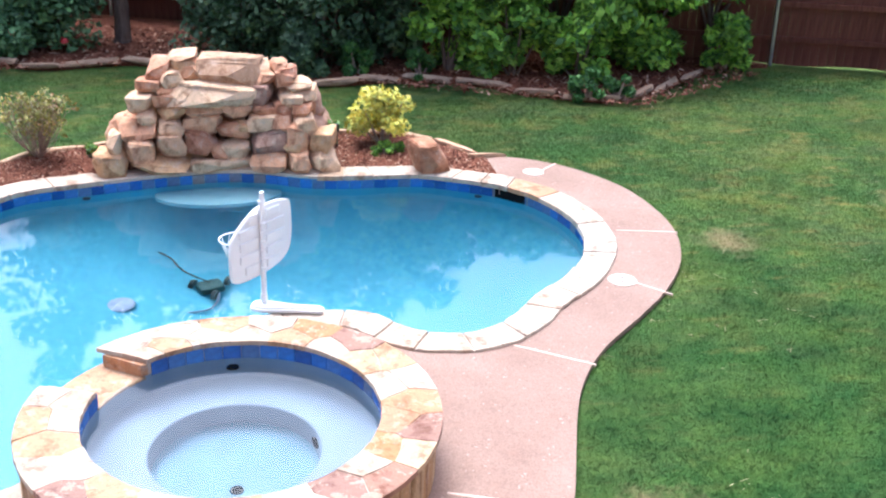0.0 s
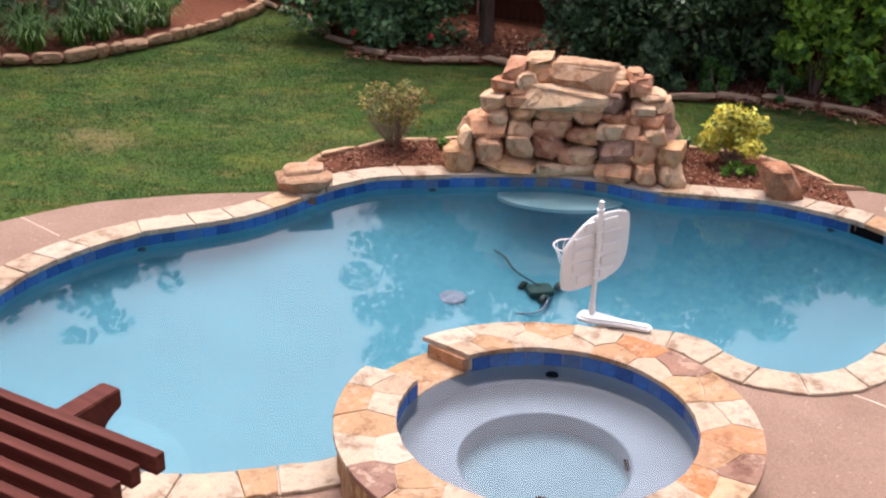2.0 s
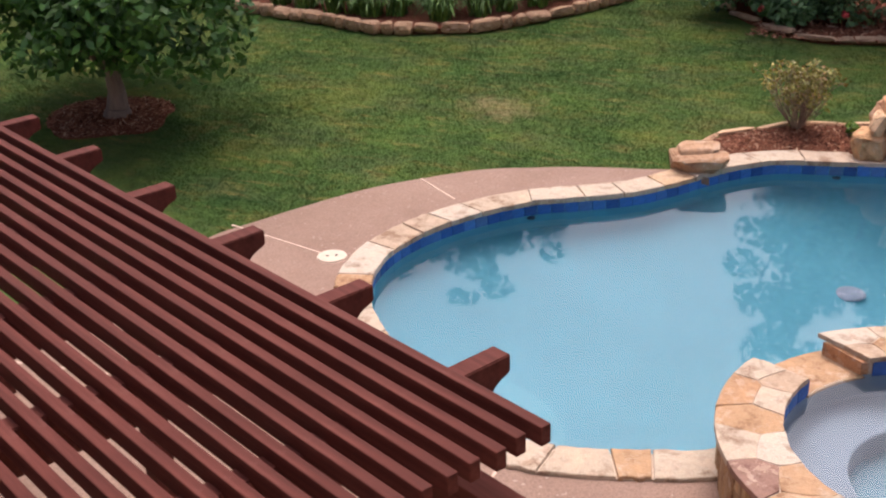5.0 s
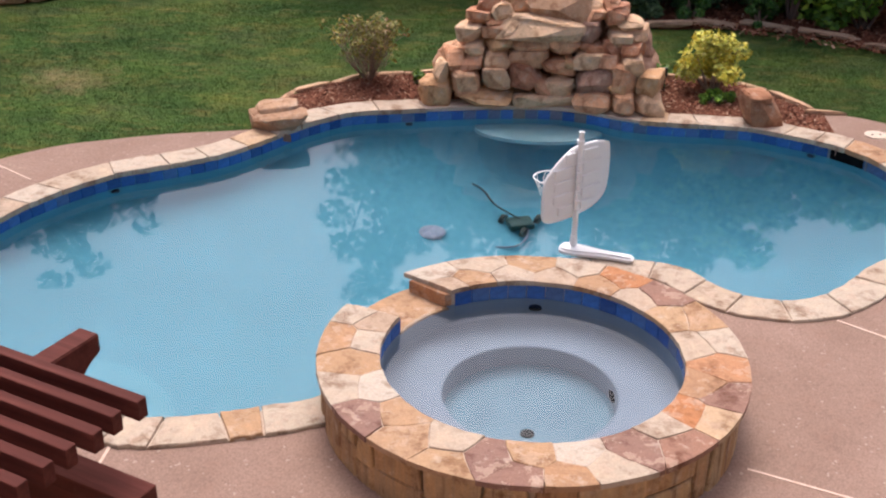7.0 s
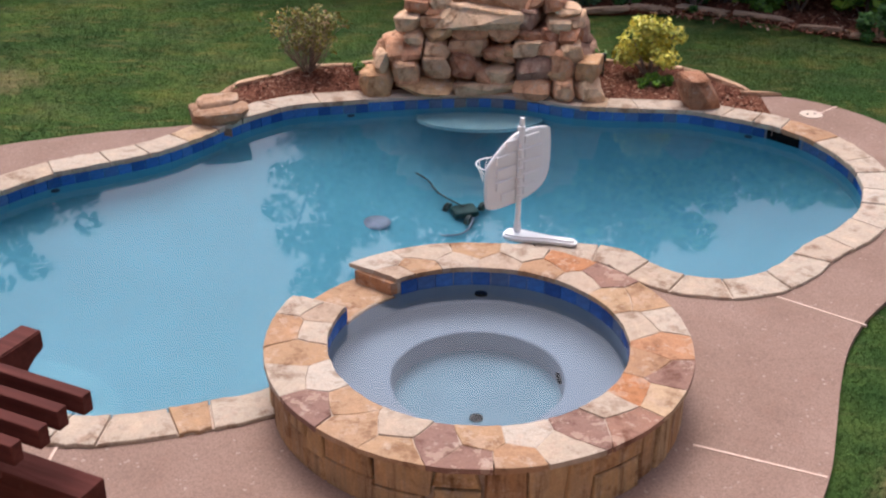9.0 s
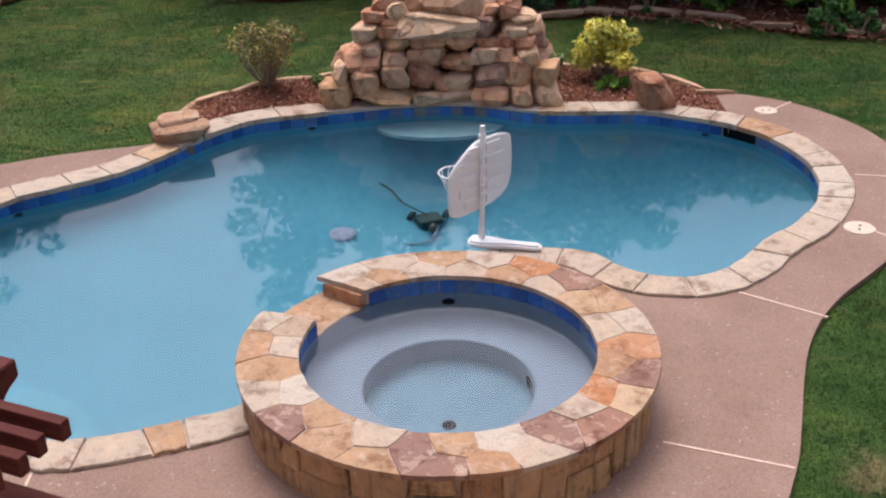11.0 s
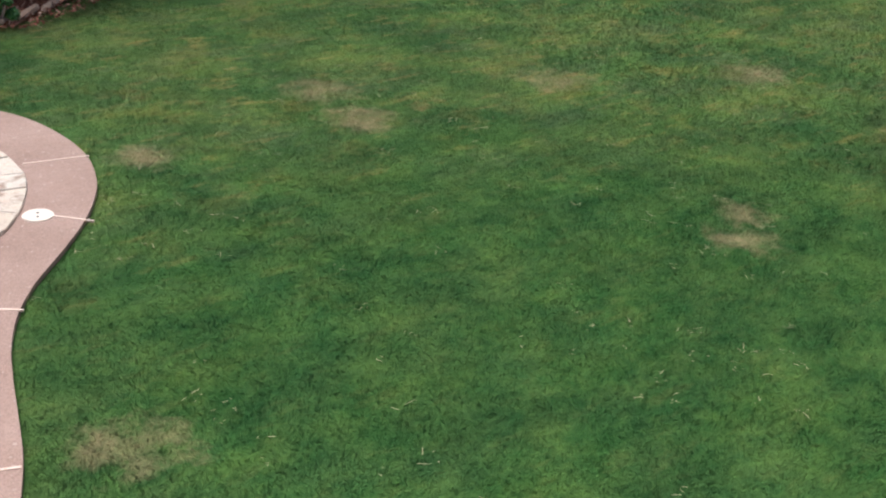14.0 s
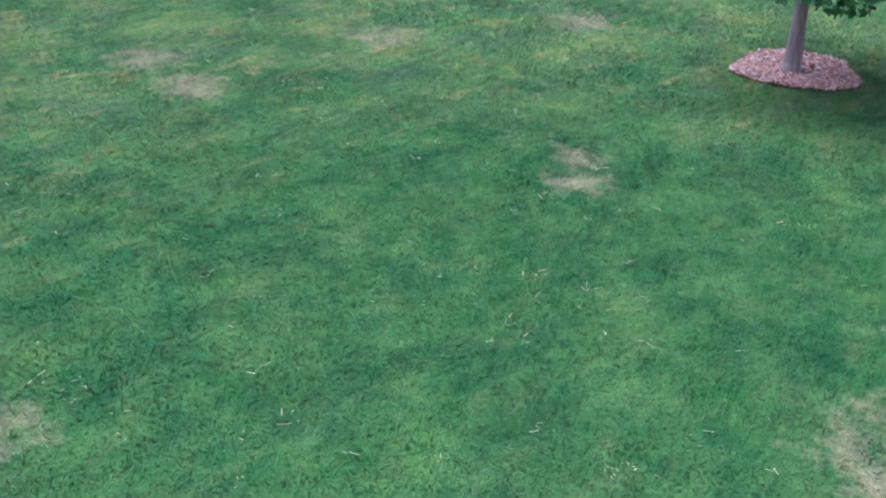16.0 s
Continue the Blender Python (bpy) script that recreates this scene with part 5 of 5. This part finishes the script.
# dark shrubs behind the waterfall
for x, y, h, w, s in ((0.3, 12.2, 2.6, 2.2, 1), (1.6, 11.7, 2.8, 2.2, 2), (2.7, 11.9, 2.4, 1.8, 3), (0.8, 13.6, 3.2, 2.6, 4), (1.2, 11.0, 0.8, 0.9, 5)):
    shrub("dark_shrub", x, y, h, w, 520 + s, LEAF_DARK, "dense dark green shrub in the mulch border", 6500, 0.08, 0.06, 24, group="dark shrubs")
# bright small trees right of the waterfall
for x, y, h, sp, s in ((4.0, 11.7, 4.5, 1.9, 1), (5.6, 11.5, 3.7, 1.9, 2), (7.0, 11.2, 3.2, 1.7, 3), (2.7, 13.2, 6.2, 1.9, 4), (8.3, 11.5, 3.0, 1.2, 5)):
    limb_tree("small_tree", x, y, h, sp, 540 + s, LEAF_BRIGHT, BARK, "bright green multi-stemmed small tree by the fence", 0.16, 8500, 0.12, 0.06, 48, group="bright small trees", clump=(0.13, 0.24))
for x, y, h, w, s in ((4.6, 10.6, 1.5, 1.3, 1), (5.6, 10.3, 1.3, 1.1, 2), (3.6, 11.0, 1.6, 1.4, 3), (6.9, 10.8, 1.4, 1.3, 4), (8.3, 10.75, 0.9, 0.8, 5)):
    shrub("bright_shrub", x, y, h, w, 560 + s, LEAF_BRIGHT, "bright green low-branching shrub at the border edge", 3200, 0.11, 0.1, 16, group="bright shrubs")
for x, y, h, w, s in ((5.45, 9.2, 0.45, 0.7, 1), (5.9, 9.15, 0.4, 0.6, 2), (2.1, 10.9, 0.5, 0.8, 3), (3.1, 10.7, 0.45, 0.9, 4)):
    shrub("low_plant", x, y, h, w, 580 + s, LEAF_MID, "low dark green border plant", 1200, 0.05, 0.1, 10, group="low border plants", category="plant")

# tall trees beyond the border
for x, y, h, sp, s in ((-3.1, 14.6, 6.9, 1.9, 1), (-10.2, 14.2, 6.8, 2.6, 2), (-9.0, 13.0, 5.0, 1.1, 3), (9.8, 14.2, 4.6, 1.8, 4), (-0.2, 14.6, 7.6, 2.0, 5), (1.9, 15.2, 8.2, 2.2, 6), (-13.5, 16, 8.0, 3.0, 7), (-1.75, 13.3, 6.9, 1.5, 8)):
    limb_tree("tall_tree", x, y, h, sp, 600 + s, LEAF_MID, BARK, "tall leafy green tree beyond the lawn", 0.3, 9500 if x < -8 else 5600, 0.13, 0.12, 95, group="tall trees", clump=(0.08, 0.24))

# lawn trees
limb_tree("lawn_tree", 14.8, -0.95, 5.2, 2.3, 621, LEAF_MID, BARK_PALE, "young lawn tree with a grey trunk in a mulch ring", 0.26, 12000, 0.11, 0.10, 48, (0.15, 0.1), drop=0.72)
limb_tree("lawn_tree", -11.1, 4.75, 4.4, 3.0, 633, LEAF_MID, BARK_PALE, "leafy lawn tree with a pale trunk in a mulch ring", 0.15, 26000, 0.10, 0.13, 70, drop=0.25)

# bushes in the bed
shrub("yellow_bush", 2.06, 7.42, 0.76, 1.02, 651, LEAF_YELLOW, "rounded yellow-green variegated bush in the mulch bed", 2700, 0.047, 0.36, 26, category="bush")
shrub("green_groundcover", 2.02, 6.95, 0.17, 0.74, 655, LEAF_BRIGHT, "low bright green plant at the bush foot", 1500, 0.045, 0.1, 12, deep=0.45, category="plant")
shrub("green_groundcover", -1.72, 7.25, 0.18, 0.28, 657, LEAF_BRIGHT, "low bright green plant in the mulch", 420, 0.04, 0.1, 8, category="plant")
shrub("grass_clump", 1.35, 7.55, 0.3, 0.5, 659, LEAF_LILY, "low green plant beside the waterfall rocks", 600, 0.05, 0.1, 8, category="plant")

bush = empty("sparse_bush", -2.375, 7.26, 0.02)
tagged(bush, "sparse twiggy bush with olive leaves in the mulch bed", "bush")
rnd = random.Random(77)
bm = bmesh.new()
tips = []
for i in range(52):
    a, far, h = rnd.uniform(0, 6.28), rnd.uniform(0.1, 0.50), rnd.uniform(0.45, 0.82)
    p0 = Vector((math.cos(a) * 0.05, math.sin(a) * 0.05, 0))
    p1 = Vector((math.cos(a) * far * 0.7, math.sin(a) * far * 0.7, h * 0.5))
    p2 = Vector((math.cos(a) * far, math.sin(a) * far, h))
    rod(bm, p0, p1, 0.006, 0.004, 5)
    rod(bm, p1, p2, 0.004, 0.0025, 5)
    tips.append(p2)
    for _ in range(5):
        b = p0.lerp(p1, rnd.uniform(0.5, 1)) if rnd.random() < 0.5 else p1.lerp(p2, rnd.random())
        e = b + Vector((rnd.uniform(-0.14, 0.14), rnd.uniform(-0.14, 0.14), rnd.uniform(0.05, 0.16)))
        rod(bm, b, e, 0.003, 0.0018, 4)
        tips.append(e)
part("branchwork", bm, TWIG, bush)
top = [t for t in tips if t.z > rnd.uniform(0.25, 0.62)]
bulk("foliage", leaves(top, [(0.07, 0.07, 0.06)] * len(top), 2600, 0.03, 78), 4, LEAF_OLIVE, bush)

# lilies and shrubs on the island
rng = np.random.default_rng(9)


def lily(x, y, seed, blossoms):
    thing = empty("daylily", x, y, 0.05)
    tagged(thing, "clump of arching green daylily leaves" + (" with golden blossoms" if blossoms else ""), "daylily", "daylilies in the rock-edged bed")
    r = np.random.default_rng(seed)
    quads = []
    for _ in range(90):
        a, h, far = r.uniform(0, 6.28), r.uniform(0.25, 0.55), r.uniform(0.25, 0.6)
        d, sd = np.array([math.cos(a), math.sin(a), 0]), np.array([-math.sin(a), math.cos(a), 0]) * 0.013
        base = np.array([r.uniform(-0.16, 0.16), r.uniform(-0.16, 0.16), 0])
        low, mid, tip = base + d * far * 0.22 + [0, 0, h * 0.7], base + d * far * 0.6 + [0, 0, h], base + d * far + [0, 0, h * r.uniform(0.45, 0.85)]
        quads += [base - sd, base + sd, low + sd, low - sd, low - sd, low + sd, mid + sd * 0.8, mid - sd * 0.8, mid - sd * 0.8, mid + sd * 0.8, tip + sd * 0.1, tip - sd * 0.1]
    bulk("foliage", np.array(quads), 4, LEAF_LILY, thing)
    if blossoms:
        pts = [Vector((r.uniform(-0.2, 0.2), r.uniform(-0.2, 0.0), r.uniform(0.55, 0.75))) for _ in range(blossoms)]
        bulk("blossom", leaves(pts, [(0.05, 0.05, 0.04)] * blossoms, 26 * blossoms, 0.07, seed), 4, PETAL_GOLD, thing)


for i, (x, y, b) in enumerate(((-12.6, 11.6, 0), (-12.0, 11.5, 0), (-11.3, 11.3, 1), (-10.9, 11.4, 1), (-10.5, 11.3, 1), (-10.1, 11.5, 0), (-9.2, 11.4, 0), (-8.7, 11.9, 0), (-8.4, 12.4, 0), (-8.0, 12.9, 0), (-7.8, 13.6, 0), (-11.7, 12.3, 0), (-8.9, 12.8, 0), (-9.7, 12.1, 0), (-10.4, 12.2, 0), (-11.0, 12.1, 0), (-9.4, 11.9, 0), (-8.2, 13.6, 0), (-8.6, 13.3, 0), (-9.9, 12.9, 0), (-12.9, 12.2, 0), (-8.5, 14.4, 0), (-9.3, 13.6, 0))):
    lily(x + 0.12, y - 0.55, 700 + i, b)
for x, y, h, w, s in ((-13.6, 12.6, 1.2, 1.5, 1), (-12.4, 12.9, 1.0, 1.3, 2), (-8.3, 15.3, 0.7, 0.9, 3), (-10.9, 13.2, 0.8, 1.3, 4), (-9.6, 15.0, 1.1, 1.5, 5)):
    shrub("bed_shrub", x, y - 0.4, h, w, 720 + s, LEAF_MID, "low green shrub among the lilies", 2500, 0.07, 0.1, 14, group="island shrubs")
thing = empty("stake_light", 1.44, 7.3, 0.02)
tagged(thing, "small black garden stake light beside the rocks", "garden light")
bm = bmesh.new()
rod(bm, (0, 0, -0.02), (0, 0, 0.22), 0.012, 0.012, 8)
part("stake", bm, BLACK, thing)
bm = bmesh.new()
rod(bm, (0, 0, 0.2), (0, 0, 0.3), 0.035, 0.03, 14)
part("head", bm, BLACK, thing)

# ---- lawn: blades of grass, thicker near the pool ----
rng = np.random.default_rng(12)
BARE = [DECK, OUTER, [*FAR_EDGE, (9.2, 10.7), (9, 24), (-30, 24)], [*ISLAND_EDGE, (-14.5, 17.0)], [*BED_LEFT, (3.3, 6), (-3.1, 5.5)], [((x - 14.85) * 0.7 + 14.85, (y + 0.95) * 0.7 - 0.95) for x, y in RING_R], RING_L]


def blades(x0, x1, y0, y1, density, tall, wide):
    count = int((x1 - x0) * (y1 - y0) * density)
    p = np.column_stack([rng.uniform(x0, x1, count), rng.uniform(y0, y1, count)])
    keep = np.ones(count, bool)
    for poly in BARE:
        keep &= ~inside(p[:, 0], p[:, 1], np.asarray(poly))
    keep &= (p[:, 1] - FENCE_A[1]) * fd.x - (p[:, 0] - FENCE_A[0]) * fd.y < -0.02
    p = p[keep]
    k = len(p)
    wave = np.sin(p[:, 0] * 3.1 + 1.7 * np.sin(p[:, 1] * 2.3)) * np.sin(p[:, 1] * 3.7 + 1.3 * np.sin(p[:, 0] * 1.9))
    yaw = rng.uniform(0, 6.28, k)
    h = tall * rng.uniform(0.5, 1.25, k) * (1 + 0.35 * wave)
    leanx, leany = rng.normal(0, 1.3, k) * h, rng.normal(0, 1.3, k) * h
    side = np.stack([np.cos(yaw), np.sin(yaw), np.zeros(k)], 1) * (wide * rng.uniform(0.6, 1.3, k))[:, None]
    root = np.column_stack([p, np.full(k, GRASS_Z - 0.02)])
    tip = root + np.column_stack([leanx, leany, h + 0.01])
    return np.stack([root - side, root + side, tip], 1).reshape(-1, 3)


lawn = np.vstack([blades(1.7, 12.0, -5.5, 9.5, 3600, 0.024, 0.0065), blades(2.5, 14.0, -8.3, -5.5, 3000, 0.024, 0.008), blades(12.0, 20.0, -5.0, 8.0, 1600, 0.038, 0.010), blades(-13, -2, 1.0, 13.0, 1800, 0.02, 0.010), blades(-2, 4, 6.5, 12.5, 2000, 0.02, 0.009), blades(4, 12, 9.5, 12, 1500, 0.036, 0.01), blades(-8.5, -4, 12.5, 17, 1200, 0.036, 0.011), blades(-18, -13, 0, 12, 900, 0.04, 0.012)])
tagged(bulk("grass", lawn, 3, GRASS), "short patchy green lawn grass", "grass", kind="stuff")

# dry clippings lying on the lawn
rng = np.random.default_rng(31)
quads = []
for _ in range(260):
    x, y = rng.uniform(3.2, 14.0), rng.uniform(-6.5, 6.0)
    if inside(x, y, np.asarray(DECK)):
        continue
    for _ in range(rng.integers(2, 6)):
        a, ln = rng.uniform(0, 6.28), 0.02 + 0.08 * rng.random() ** 3
        d, w = np.array([math.cos(a), math.sin(a), rng.normal(0, 0.1)]) * ln, np.array([-math.sin(a), math.cos(a), 0]) * 0.0024
        p = np.array([x + rng.normal(0, 0.04), y + rng.normal(0, 0.04), GRASS_Z + 0.022])
        quads += [p - w, p + w, p + d + w, p + d - w]
tagged(bulk("dry_clippings", np.array(quads), 4, STRAW), "dry straw clippings scattered on the lawn", "clippings", kind="stuff")
